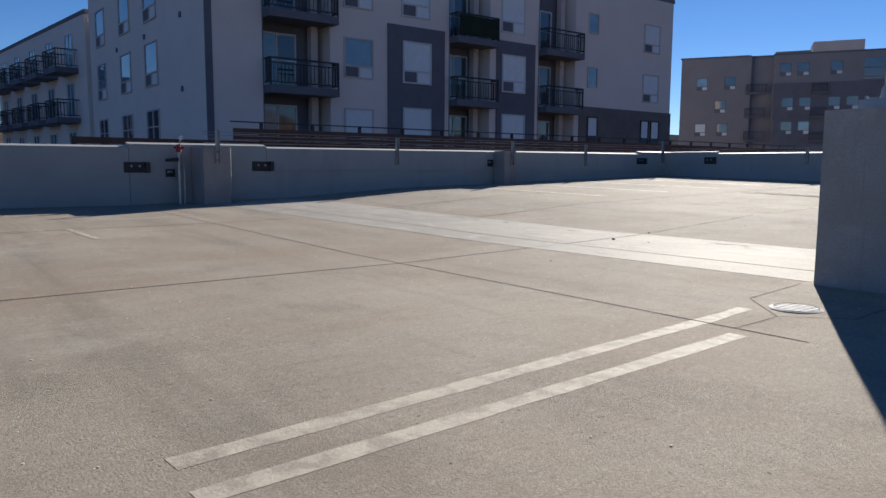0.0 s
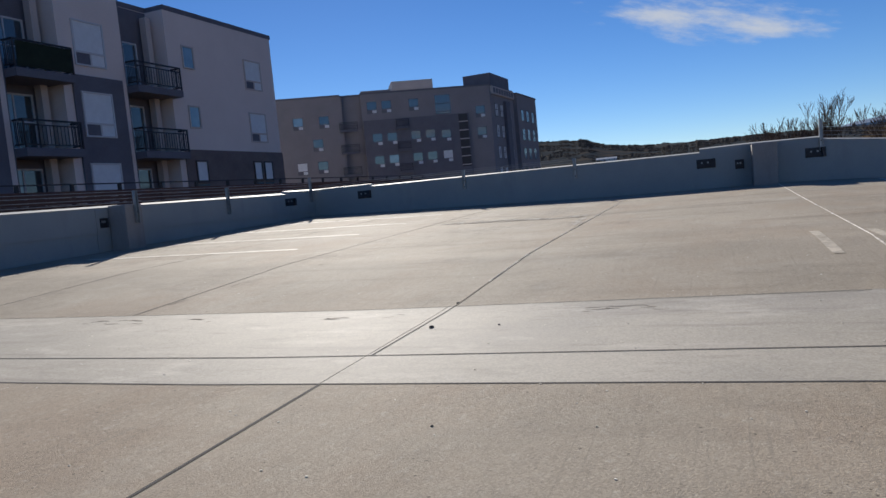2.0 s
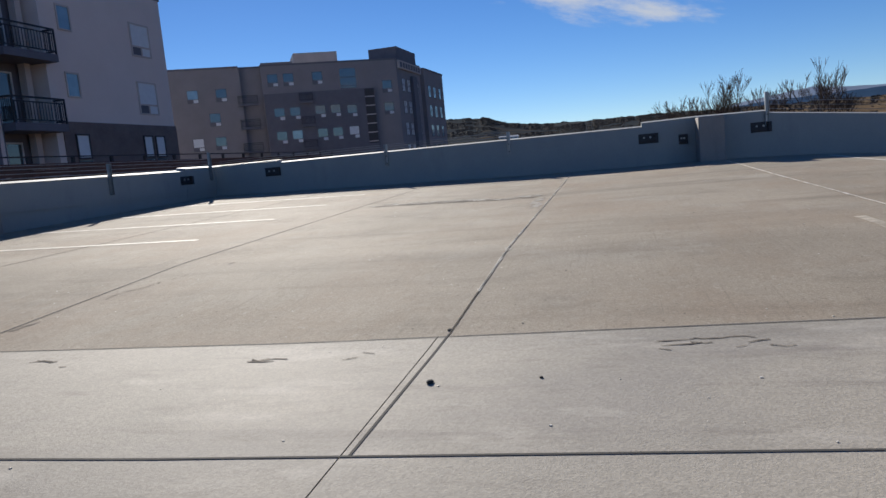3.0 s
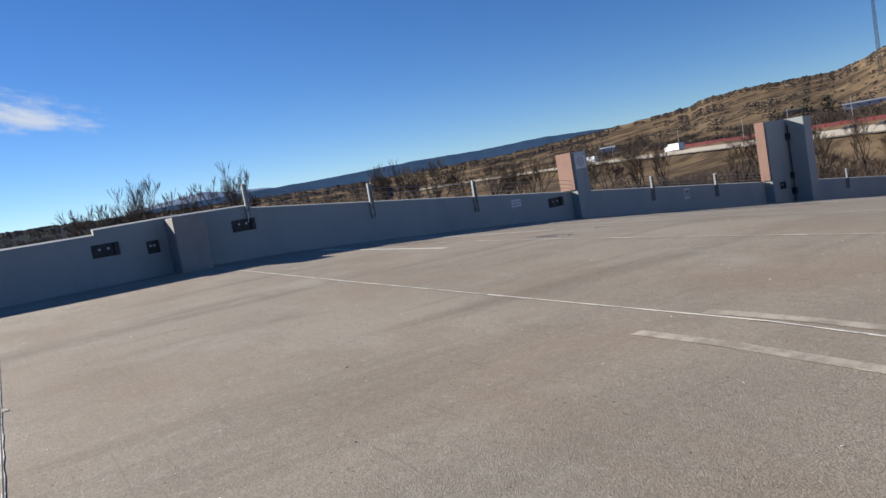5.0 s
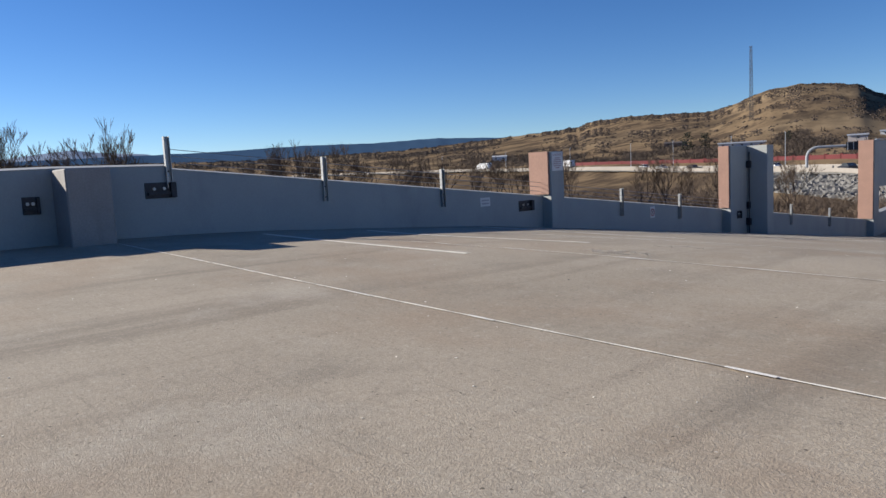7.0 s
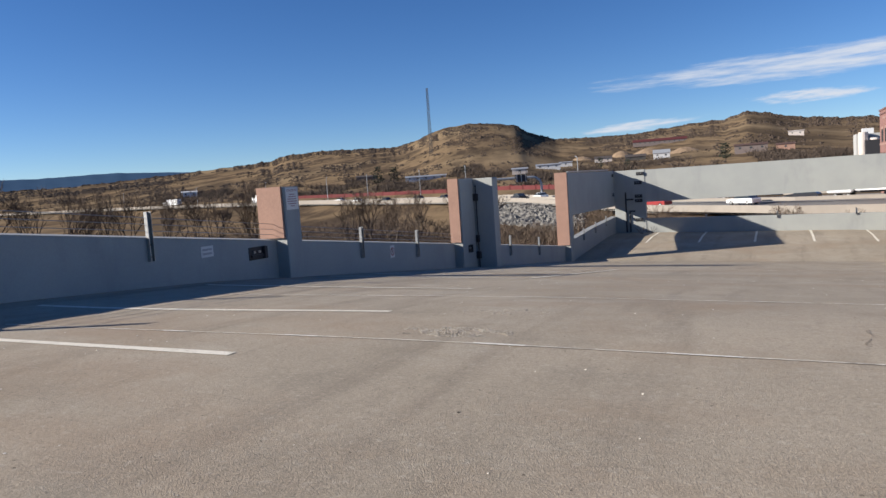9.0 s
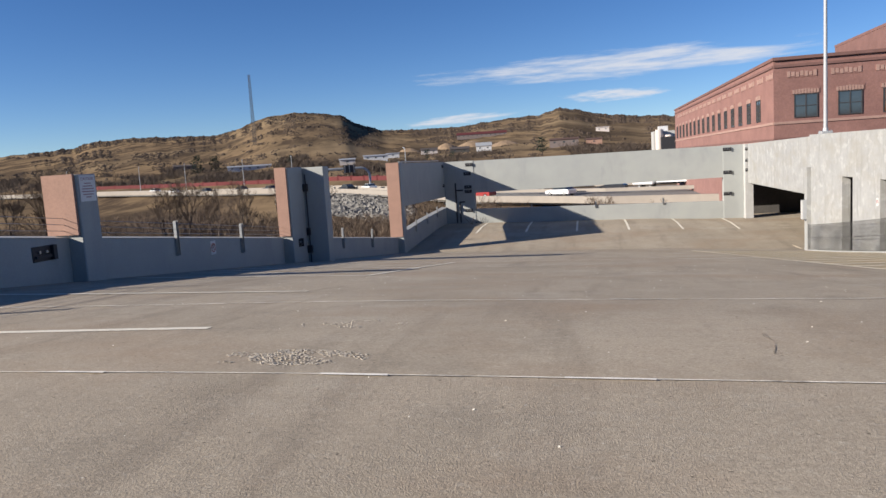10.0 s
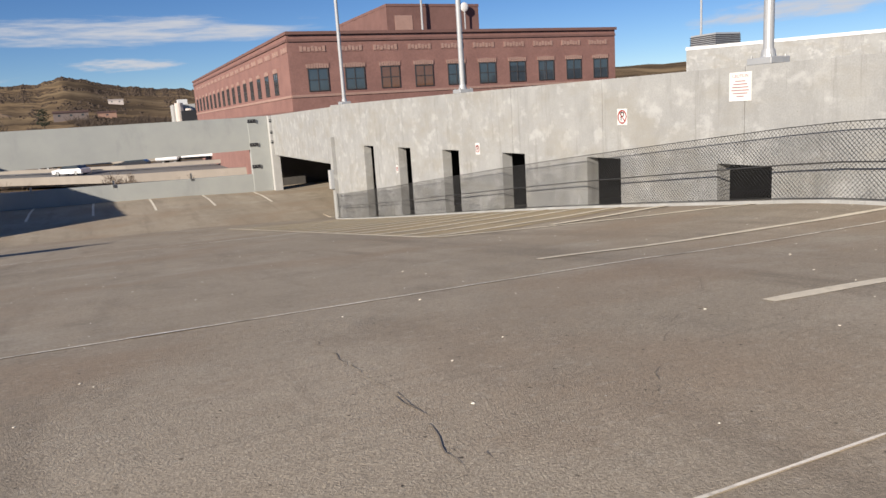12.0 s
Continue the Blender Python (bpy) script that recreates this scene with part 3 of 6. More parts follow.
def spall(x, y, heading, length, width, seed, material, label):
    """A broken skin of concrete: many small ragged scales lying in a strip."""
    rnd = random.Random(seed)
    bm = bmesh.new()
    u = Vector((math.cos(radians(heading)), math.sin(radians(heading))))
    v = Vector((-u.y, u.x))
    for i in range(int(length * width * 260)):
        a, b = rnd.uniform(0, length), rnd.uniform(-0.5, 0.5) * width
        if noise.noise(Vector((a * 2.2 + seed, b * 5, 3.0))) < -0.05:
            continue
        c = Vector((x, y)) + u * a + v * b
        r, rot = rnd.uniform(0.012, 0.06), rnd.uniform(0, 6.28)
        ring = []
        for k in range(6):
            g = rot + k * 1.047
            p = c + (u * math.cos(g) * 1.8 + v * math.sin(g) * 0.8) * r * rnd.uniform(0.5, 1.2)
            ring.append(bm.verts.new((p.x, p.y, zdeck(p.x, p.y) + 0.0042 + 0.0015 * rnd.random())))
        bm.faces.new(ring)
    tagged(finish("spalled_concrete", bm, material, flat=True), label, "concrete scales", kind="stuff")


spall(18.75, 7.25, 86, 3.4, 0.55, 3, "spallpale", "pale scaled skin of broken concrete on the deck")
spall(18.55, 7.35, 86, 3.2, 0.35, 4, "flake", "dark scaled pits of broken concrete on the deck")
spall(16.5, 7.13, 2, 1.9, 0.16, 5, "spallpale", "pale patch of broken concrete beside a joint")
for i, x in enumerate((12.32, 13.98, 16.1, 16.9)):
    spall(x - 0.05, 6.965, 20, 0.14, 0.10, 6 + i, "spallpale", "crumbled lump of pale joint sealant")
for i, (y, xs) in enumerate(((-0.39, (14.2, 16.55, 18.05, 19.9, 21.4)), (2.89, (17.2, 18.7, 20.9, 22.3, 15.2)), (-3.92, (14.0, 16.2, 20.2)))):
    for k, x in enumerate(xs):
        bm = bmesh.new()
        strip(bm, (x, y + 0.012), (x + 0.28 + 0.07 * ((k * 3) % 4), y + 0.006), 0.032, lift=0.0085, n=10, ragged=0.6)
        setting(finish("sealant_smear", bm, "sealwhite", flat=True), "thick white smear of joint sealant")

# round drain grate
dz = zdeck(5.80, 2.78)
drain = thing("floor_drain", (5.80, 2.78, dz), "round pale cast-iron floor drain grate set in concrete", "drain")
bm = bmesh.new()
for i in range(24):
    a0, a1 = 2 * math.pi * i / 24, 2 * math.pi * (i + 1) / 24
    vs = [bm.verts.new((r * math.cos(a), r * math.sin(a), z)) for a in (a0, a1) for r, z in ((0.175, 0.012), (0.205, 0.002), (0.175, -0.02))]
    bm.faces.new((vs[0], vs[1], vs[4], vs[3]))
    bm.faces.new((vs[2], vs[0], vs[3], vs[5]))
part("rim", bm, "cap", drain)
for i in range(-4, 5):
    x = i * 0.038
    h = math.sqrt(0.176 ** 2 - x * x)
    boxes("grate_bar", [(x - 0.007, -h, 0.007, x + 0.007, h, 0.010)], "cap", drain)
for y in (-0.12, -0.06, 0.0, 0.06, 0.12):
    h = math.sqrt(0.176 ** 2 - y * y)
    boxes("cross_bar", [(-h, y - 0.008, 0.007, h, y + 0.008, 0.0095)], "cap", drain)
# black disc puts in the shade of the hole below the bars
bm = bmesh.new()
bmesh.ops.create_circle(bm, cap_ends=True, radius=0.176, segments=24)
o = part("sump_shade", bm, "black", drain)
o.location = (0, 0, 0.0055)

# spalled patch with loose stone
rng = random.Random(4)
bm = bmesh.new()
for i in range(1500):
    a, r = rng.random() * 6.28, math.sqrt(rng.random())
    cx, cy, ra, rb = ((18.78, -0.80, 0.52, 0.22), (18.78, -0.80, 0.52, 0.22), (18.78, -0.80, 0.52, 0.22), (18.75, -2.05, 0.45, 0.22))[i % 4]
    x, y = cx + ra * r * math.cos(a) + 0.1 * rng.random(), cy + rb * r * math.sin(a)
    if noise.noise(Vector((x * 4, y * 6, 2))) < (-0.12 if cy > -1 else 0.12):
        continue
    s = rng.uniform(0.003, 0.008)
    vs = box(bm, -s, -s * 0.8, -s * 0.3, s, s * 0.8, s * 0.35)
    m = pose(x, y, zdeck(x, y) + 0.002, rng.uniform(-20, 20), rng.uniform(-20, 20), rng.uniform(0, 180))
    for v in vs:
        v.co = m @ (v.co * rng.uniform(0.85, 1.15))
tagged(finish("loose_gravel", bm, "pebble"), "pale loose gravel in a spalled patch of deck", "gravel", kind="stuff")
bm = bmesh.new()
for i in range(1100):
    x, y = rng.uniform(-2, 25), rng.uniform(-14, 12)
    s = rng.uniform(0.0025, 0.007)
    zf = zwest if x < 7.1 and y < -0.5 else zdeck
    vs = box(bm, -s, -s * 0.7, 0, s, s * 0.7, s * 0.5)
    m = pose(x, y, zf(x, y) + 0.001, 0, 0, rng.uniform(0, 180))
    for v in vs:
        v.co = m @ v.co
tagged(finish("scattered_grit", bm, "seal"), "scattered pale chips and grit on the deck", "grit", kind="stuff")


for i, (x, y, s) in enumerate(((8.55, 6.87, 0.022), (9.58, 6.99, 0.016), (8.6, 6.28, 0.010), (6.26, 5.96, 0.008), (11.2, 6.3, 0.006), (14.4, 4.9, 0.007), (17.9, 1.2, 0.007), (13.0, 5.5, 0.006))):
    bm = bmesh.new()
    bmesh.ops.create_icosphere(bm, subdivisions=2, radius=s)
    for v in bm.verts:
        v.co *= 1 + 0.5 * noise.noise(v.co * 30 + Vector((i, 0, 0)))
        v.co.x *= 1.4
        v.co.z = max(v.co.z * 0.6, -0.3 * s)
    o = tagged(finish("debris_lump", bm, "joint"), "small dark clump of dried debris on concrete", "debris", "debris lumps")
    o.location = (x, y, zdeck(x, y) + 0.3 * s)

# ---- parapets ----
def parapet_north():
    """North parapet along x with its raised panels and a horizontal ledge line."""
    t = lambda x: 1.55 + 0.0052 * (x - 2)
    w = setting(new("wall_north"), "shaded grey painted concrete parapet of the deck")
    for x0, x1, up in ((-24.0, -8.0, 0), (-8.0, 4.75, 0), (4.75, 8.34, 0.08), (8.34, 16.3, 0.02), (16.3, 24.9, 0.02), (24.9, XB + 0.3, 0.10)):
        bm = bmesh.new()
        zs = lambda x: zdeck(x, YA) - 0.3
        prism(bm, [(x0 + 0.006, zs(x0)), (x1 - 0.006, zs(x1)), (x1 - 0.006, 1.02 if x0 > 7 else zs(x1) + 0.31), (x0 + 0.006, 1.02 if x0 > 7 else zs(x0) + 0.31)], ax, YA + 0.03, YA + 0.28)
        prism(bm, [(x0 + 0.006, 1.021 if x0 > 7 else zs(x0) + 0.311), (x1 - 0.006, 1.021 if x0 > 7 else zs(x1) + 0.311), (x1 - 0.006, t(x1) + up), (x0 + 0.006, t(x0) + up)], ax, YA, YA + 0.28)
        part("panel", bm, "paint", w)
        bm = bmesh.new()
        vs = prism(bm, [(x0 + 0.004, t(x0) + up + 0.002), (x1 - 0.004, t(x1) + up + 0.002), (x1 - 0.004, t(x1) + up + 0.016), (x0 + 0.004, t(x0) + up + 0.016)], ax, YA - 0.012, YA + 0.30)
        for v in vs:
            if v.co.y > YA and v.co.z > t(v.co.x) + up + 0.01:
                v.co.z += 0.05
        part("coping", bm, "cap", w)


parapet_north()


def top_east(y):
    if y > 16.4:
        return 1.78
    if y > 4.97:
        return 1.71
    if y > 1.6:
        return 1.83
    if y > -33:
        return 1.74 - 0.111 * (1.6 - y)
    return zdeck(XB, y) + 1.12


def parapet_east():
    w = setting(new("wall_east"), "shaded grey painted concrete parapet stepping down the ramp")
    for y0, y1, a, b in ((YA + 0.28, 16.4, 1.78, 1.78), (16.4, 4.97, 1.71, 1.69), (4.97, 3.5, 1.80, 1.82), (3.5, 1.6, 1.82, 1.80), (1.6, -8.5, 1.74, top_east(-8.5)), (-9.05, -18.3, top_east(-9.05), top_east(-18.3)),
                         (-20.1, -32.7, top_east(-20.1), top_east(-32.7)), (-33.4, -38.0, top_east(-33.4), top_east(-38)), (-38.0, -44.9, top_east(-38), top_east(-44.9))):
        x0 = XB if y0 > -33 else 26.33
        n = 6
        bm = bmesh.new()
        low = [(y0 + (y1 - y0) * i / n, zdeck(XB, y0 + (y1 - y0) * i / n) - 0.3) for i in range(n + 1)]
        prism(bm, low + [(y1, b), (y0, a)], ay, x0, x0 + 0.28)
        part("panel", bm, "paint", w)
        bm = bmesh.new()
        vs = prism(bm, [(y0, a + 0.002), (y1, b + 0.002), (y1, b + 0.014), (y0, a + 0.014)], ay, x0 - 0.012, x0 + 0.30)
        for v in vs[6:8]:
            v.co.z += 0.04
        part("coping", bm, "cap", w)


parapet_east()


def pillar(name, x0, x1, y0, y1, top, material, label, facing=False):
    ob = thing(name, ((x0 + x1) / 2, (y0 + y1) / 2, zdeck((x0 + x1) / 2, (y0 + y1) / 2)), label, "pillar", "deck pillars")
    ox, oy, oz = ob.location
    boxes("shaft", [(x0 - ox, y0 - oy, -0.2, x1 - ox, y1 - oy, top - oz)], material, ob, bev=0.02)
    if facing:
        boxes("brick_facing", [(x0 - ox + 0.05, y1 - oy + 0.002, top_east(y1) - oz + 0.06, x1 - ox + 0.02, y1 - oy + 0.06, top - oz + 0.01)], "brickskin", ob, "salmon-coloured brick facing")
    return ob


pillar("pillar", 6.25, 6.96, 17.74, YA - 0.01, 1.60, "pillar", "bare concrete pillar against the grey parapet")
pillar("pillar", 16.68, 17.24, 18.12, YA - 0.01, 1.69, "pillar", "bare concrete pillar against the grey parapet")
pillar("pillar", 25.75, XB - 0.01, 2.85, 3.52, 1.80, "pillar", "bare concrete pillar against the grey parapet")
pillar("pillar", 26.3, 27.0, -9.05, -8.5, 1.82, "paint", "tall grey pillar with salmon brick side and warning sign", True)
pillar("pillar", 26.3, 26.72, -19.58, -18.36, 1.80, "paint", "tall grey pillar with salmon brick side", True)
pillar("pillar", 25.55, 26.9, -20.1, -19.6, 1.78, "paint", "tall grey pillar projecting into the deck")
pillar("pillar", 26.3, 27.0, -33.4, -32.74, 1.85, "paint", "tall grey pillar with salmon brick side beside an overhead beam", True)

cd = thing("conduit", (25.9, -19.58, zdeck(25.9, -19.58)), "thin dark conduit with boxes on a tall grey pillar", "conduit")
bm = bmesh.new()
tube(bm, (0.32, 0.0, 0.0), (0.32, 0.0, 3.0), 0.022, None, 8)
part("pipe", bm, "darksteel", cd)
for z, w in ((2.55, 0.09), (1.05, 0.06), (0.45, 0.09)):
    boxes("junction_box", [(0.32 - w, -0.012, z - 0.13, 0.32 + w, 0.09, z + 0.13)], "darksteel", cd, bev=0.01)

# overhead beam beyond the last pillar, along the east side
bm = bmesh.new()
prism(bm, [(-33.4, -0.45), (-44.9, -0.6), (-44.9, 1.80), (-33.4, 1.82)], ay, 26.35, 26.65)
setting(finish("beam_east", bm, "paint"), "deep grey painted concrete beam over an opening")
boxes("cap_rail", [(26.5, -44.0, 1.86, 26.6, -33.6, 1.92)], "steel")
setting(bpy.data.objects["cap_rail"], "grey steel rail on the beam")

# south wall: beam over a long opening over a low parapet, between piers
ws = setting(new("wall_south"), "sunlit pale grey-green concrete wall with a long opening")
YC = -44.9
bm = bmesh.new()
prism(bm, [(8.3, -0.30), (24.3, -0.42), (24.3, 1.74), (8.3, 1.70)], ax, YC - 0.32, YC)
part("beam", bm, "paint", ws)
bm = bmesh.new()
prism(bm, [(8.3, -3.2), (24.3, -2.8), (24.3, -1.53), (8.3, -1.81)], ax, YC - 0.30, YC)
part("low_panel", bm, "paint", ws)
boxes("pier", [(24.3, YC - 0.4, -3.0, 26.36, YC + 0.03, 1.77)], "paint", ws, bev=0.015)
boxes("pier", [(7.1, YC - 0.4, -3.3, 8.3, YC + 0.03, 1.72)], "paint", ws, bev=0.015)
boxes("edge_pier", [(6.6, YC - 0.2, -3.3, 7.1, YC + 0.5, 1.72)], "cap", ws, bev=0.015)

# cross panel over the garage mouth and the rooms behind it
bm = bmesh.new()
vs = prism(bm, [(-28.65, -0.60), (-44.3, -0.70), (-44.3, 1.72), (-28.65, 1.80)], ay, 0.0, 0.3)
for v in vs:
    v.co.x += 7.5 + (v.co.y + 28.6) * 0.055
setting(finish("beam_west", bm, "ramp"), "sunlit bare concrete beam over a dark garage mouth")
# walls added to close the mouth; their dark colour carries its shade
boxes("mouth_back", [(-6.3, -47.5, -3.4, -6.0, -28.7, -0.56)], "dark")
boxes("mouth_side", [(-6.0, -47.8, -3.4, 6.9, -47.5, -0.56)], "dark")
setting(bpy.data.objects["mouth_side"], "added side wall in the garage mouth, colour darkened for shade")
setting(bpy.data.objects["mouth_back"], "added back wall deep in the garage mouth, colour darkened for shade")
bm = bmesh.new()
sheet(bm, -26, 7.1, -48, -28.3, lambda x, y: zdeck(7.1, y) - 0.004, 2.0, 0.3)
finish("lower_floor", bm, "deck")
# ceiling and wall_inner take the same colour, darkened for shade
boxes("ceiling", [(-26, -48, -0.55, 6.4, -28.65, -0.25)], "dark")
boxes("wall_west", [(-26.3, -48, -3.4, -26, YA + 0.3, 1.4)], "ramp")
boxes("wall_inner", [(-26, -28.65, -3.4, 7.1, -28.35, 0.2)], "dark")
boxes("inner_parapet", [(-4.0, -46.5, -2.97, -3.75, -29.5, -1.75)], "paint")
for n, l in (("lower_floor", "shaded concrete floor of a lower level"), ("ceiling", "concrete ceiling of a lower level, its shade put into the colour"), ("wall_west", "plain concrete wall closing the deck"),
             ("wall_inner", "concrete wall of a lower level, its shade put into the colour"), ("inner_parapet", "low painted parapet inside the garage mouth")):
    setting(bpy.data.objects[n], l)

# ---- ramp wall with window openings ----
wr = setting(new("wall_ramp"), "tall weathered pale concrete wall with a row of dark openings")
XD0, XD1, WT = 7.54, 7.82, 0.27
yr = [-6.55 - 3.43 * k for k in range(6)]


def topd(y):
    return float(np.interp(y, (-28.6, 3.2), (1.87, 1.69)))


edges = [3.2, -1.5, -3.6] + [y - 0.52 for y in yr] + [-28.6]
for i, (a, b) in enumerate(zip(edges, edges[1:])):
    lo_a, lo_b = zdeck(8, a) - 0.4, zdeck(8, b) - 0.4
    pts = []
    hole_a = any(abs(a - (y - 0.52)) < 0.01 for y in yr)
    hole_b = any(abs(b - (y - 0.52)) < 0.01 for y in yr)
    g = 0.006
    if hole_a:
        pts += [(a - g, WT), (a - 0.53, WT), (a - 0.53, lo_a)]
    else:
        pts += [(a - g, lo_a)]
    if hole_b:
        pts += [(b + 0.52, lo_b), (b + 0.52, WT), (b + g, WT)]
    else:
        pts += [(b + g, lo_b)]
    pts += [(b + g, topd(b)), (a - g, topd(a))]
    bm = bmesh.new()
    prism(bm, pts, ay, 6.98 if i == 0 else XD0, XD1)
    part("panel", bm, "ramp", wr)
boxes("end_post", [(XD1 + 0.002, -28.75, -3.3, XD1 + 0.16, -28.4, 0.55)], "ramp", wr)
boxes("curb", [(XD1 + 0.002, -28.3, -3.3, XD1 + 0.02, -28.25, -2.8)], "cap", wr)
bm = bmesh.new()
for a, b in zip(np.arange(-28.2, 2.5, 0.6), np.arange(-27.6, 3.1, 0.6)):
    prism(bm, [(a, zdeck(7.9, a) - 0.05), (b, zdeck(7.9, b) - 0.05), (b, zdeck(7.9, b) + 0.05), (a, zdeck(7.9, a) + 0.05)], ay, XD1 + 0.21, XD1 + 0.30)
part("kerb", bm, "ramp", wr)
# level behind the openings: added rooms, their shade put into a dark colour
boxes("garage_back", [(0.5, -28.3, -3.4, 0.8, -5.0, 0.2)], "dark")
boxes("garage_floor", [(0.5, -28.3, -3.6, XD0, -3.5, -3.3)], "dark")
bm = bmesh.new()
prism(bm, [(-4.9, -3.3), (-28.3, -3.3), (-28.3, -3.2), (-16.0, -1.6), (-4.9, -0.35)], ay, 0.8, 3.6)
setting(finish("garage_ramp", bm, "dark"), "ramp inside the garage, its shade put into the colour")
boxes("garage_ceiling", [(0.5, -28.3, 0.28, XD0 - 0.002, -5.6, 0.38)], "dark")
for n, l in (("garage_back", "concrete wall inside the garage, its shade put into the colour"), ("garage_floor", "concrete floor inside the garage, its shade put into the colour"), ("garage_ceiling", "concrete ceiling inside the garage, its shade put into the colour")):
    setting(bpy.data.objects[n], l)

# ---- light poles on the ramp wall ----
def light_pole(x, y):
    z = topd(y)
    p = thing("light_pole", (x, y, z), "tall grey painted light pole on a concrete wall", "light pole", "light poles")
    boxes("base_block", [(-0.2, -0.22, 0, 0.2, 0.22, 0.10)], "pole", p, bev=0.01)
    bm = bmesh.new()
    tube(bm, (0, 0, 0.10), (0, 0, 9.0), 0.075, 0.055, 14)
    part("shaft", bm, "pole", p)
    bm = bmesh.new()
    tube(bm, (0, 0, 0.10), (0, 0, 0.22), 0.11, 0.09, 14)
    part("collar", bm, "pole", p)
    for sx in (-1, 1):
        for sy in (-1, 1):
            bm = bmesh.new()
            tube(bm, (0.15 * sx, 0.17 * sy, 0.10), (0.15 * sx, 0.17 * sy, 0.135), 0.015, 0.015, 6)
            part("bolt", bm, "steel", p)


for y in (2.80, -6.85, -16.8, -27.3):
    light_pole(7.6 if y < 2 else 7.45, y)


# ---- chain-link fence along the ramp wall ----
XF = 8.08
fence = thing("chain_link_fence", (XF, -15, zdeck(XF, -15)), "sagging grey chain-link fence in front of a concrete wall", "fence")
FO = fence.location
fz = lambda y: zdeck(XF, y) + 0.02
bm = bmesh.new()
H, Y0, Y1, P = 1.03, -27.9, 2.6, 0.062
k = 0
y = Y0 - H
while y < Y1:
    for s in (1, -1):
        a, b = (y, y + H * 0.95) if s == 1 else (y + H * 0.95, y)
        pa, pb = (a, 0.03), (b, H)
        segs = 3
        prev = None
        for i in range(segs + 1):
            yy = a + (b - a) * i / segs
            yc = min(max(yy, Y0), Y1)
            zz = 0.03 + (H - 0.03) * i / segs
            if abs(yc - yy) > 1e-6:
                prev = None
                continue
            x = 0.004 * s + 0.012 * noise.noise(Vector((yy, zz * 2, 0)))
            p = Vector((x, yy - FO.y, fz(yy) + zz - FO.z))
            if prev is not None:
                tube(bm, prev, p, 0.0031, None, 3, False)
            prev = p
    y += P
part("wire_mesh", bm, "wire", fence, "diamond mesh of thin wire")
for zz, r, n in ((H, 0.007, "top_wire"), (0.52, 0.012, "middle_rail"), (0.05, 0.008, "bottom_wire")):
    bm = bmesh.new()
    rail(bm, [(0.018, a - FO.y, fz(a) + zz - FO.z) for a in np.linspace(Y0, Y1, 36)], r)
    part(n, bm, "wire", fence)
for y in (Y0, Y1):
    bm = bmesh.new()
    tube(bm, (-0.03, y - FO.y, fz(y) - 0.05 - FO.z), (-0.03, y - FO.y, fz(y) + H + 0.03 - FO.z), 0.02, None, 8)
    part("post", bm, "wire", fence)

# ---- rail posts and cables ----
def rail_post(x, y, z, facing, up=0.5, down=0.42):
    """A bolted steel channel on the inner face of a parapet. facing: degrees of its outward normal."""
    p = thing("rail_post", (x, y, z), "galvanised steel channel post bolted to a parapet", "post", "rail posts")
    p.rotation_euler = (0, 0, radians(facing))
    boxes("back_plate", [(0.0, -0.05, -down, 0.012, 0.05, up)], "steel", p)
    boxes("flange", [(0.012, -0.05, -down, 0.075, -0.04, up)], "steel", p)
    boxes("flange", [(0.012, 0.04, -down, 0.075, 0.05, up)], "steel", p)
    for zz in (-down + 0.08, -0.12):
        bm = bmesh.new()
        tube(bm, (0.012, 0, zz), (0.035, 0, zz), 0.018, None, 6)
        part("bolt", bm, "darksteel", p)
    return p


for x in (-5.0, 0.5, 6.6, 12.65, 17.0, 21.4):
    rail_post(x, YA - 0.003 if x not in (6.6, 17.0) else (17.73 if x == 6.6 else 18.11), 1.60, -90, 0.42, 0.40)
rail_post(26.3, YA - 0.004, 1.78, -90, 0.5, 0.42)
for y in (12.69, 8.83):
    rail_post(XB - 0.003, y, 1.71, 180, 0.24, 0.42)
for y, u in ((1.62, 0.5), (-1.61, 0.5), (-4.87, 0.48), (-12.1, 0.42), (-15.4, 0.42), (-24.0, 0.42), (-28.0, 0.42)):
    rail_post(XB - 0.003, y, top_east(y), 180, u, 0.42)
for y in (-35.5, -38.5, -41.5):
    rail_post(26.32, y, top_east(y), 180, 0.3, 0.35)
for x in (16.3, 12.0, 20.5):
    rail_post(x, YC + 0.004, -1.63 + 0.0, 90, 0.22, 0.2)


def cable(p, q, sag=0.02):
    bm = bmesh.new()
    p, q = Vector(p), Vector(q)
    n = 1
    pts = [p + (q - p) * i / n - Vector((0, 0, sag * 4 * (i / n) * (1 - i / n))) for i in range(n + 1)]
    for a, b in zip(pts, pts[1:]):
        tube(bm, a, b, 0.006, None, 4)
    return tagged(finish("guard_cable", bm, "steel"), "thin steel guard cable strung between posts", "cable", "guard cables")


for z in (1.72, 1.82, 1.92, 2.0):
    cable((6.6, YA + 0.05, z + 0.02), (26.3, YA + 0.05, z + 0.06), 0.0)
for z in (0.08, 0.16, 0.22):
    cable((XB + 0.04, YA - 0.2, 1.73 + z), (XB + 0.04, 8.8, 1.73 + z), 0.0)
for z in (0.12, 0.24, 0.36):
    cable((XB + 0.03, 1.6, 1.75 + z), (XB + 0.03, -8.5, top_east(-8.5) + z + 0.02), 0.0)
    cable((XB + 0.03, -9.05, top_east(-9.05) + z), (XB + 0.03, -18.3, top_east(-18.3) + z), 0.0)


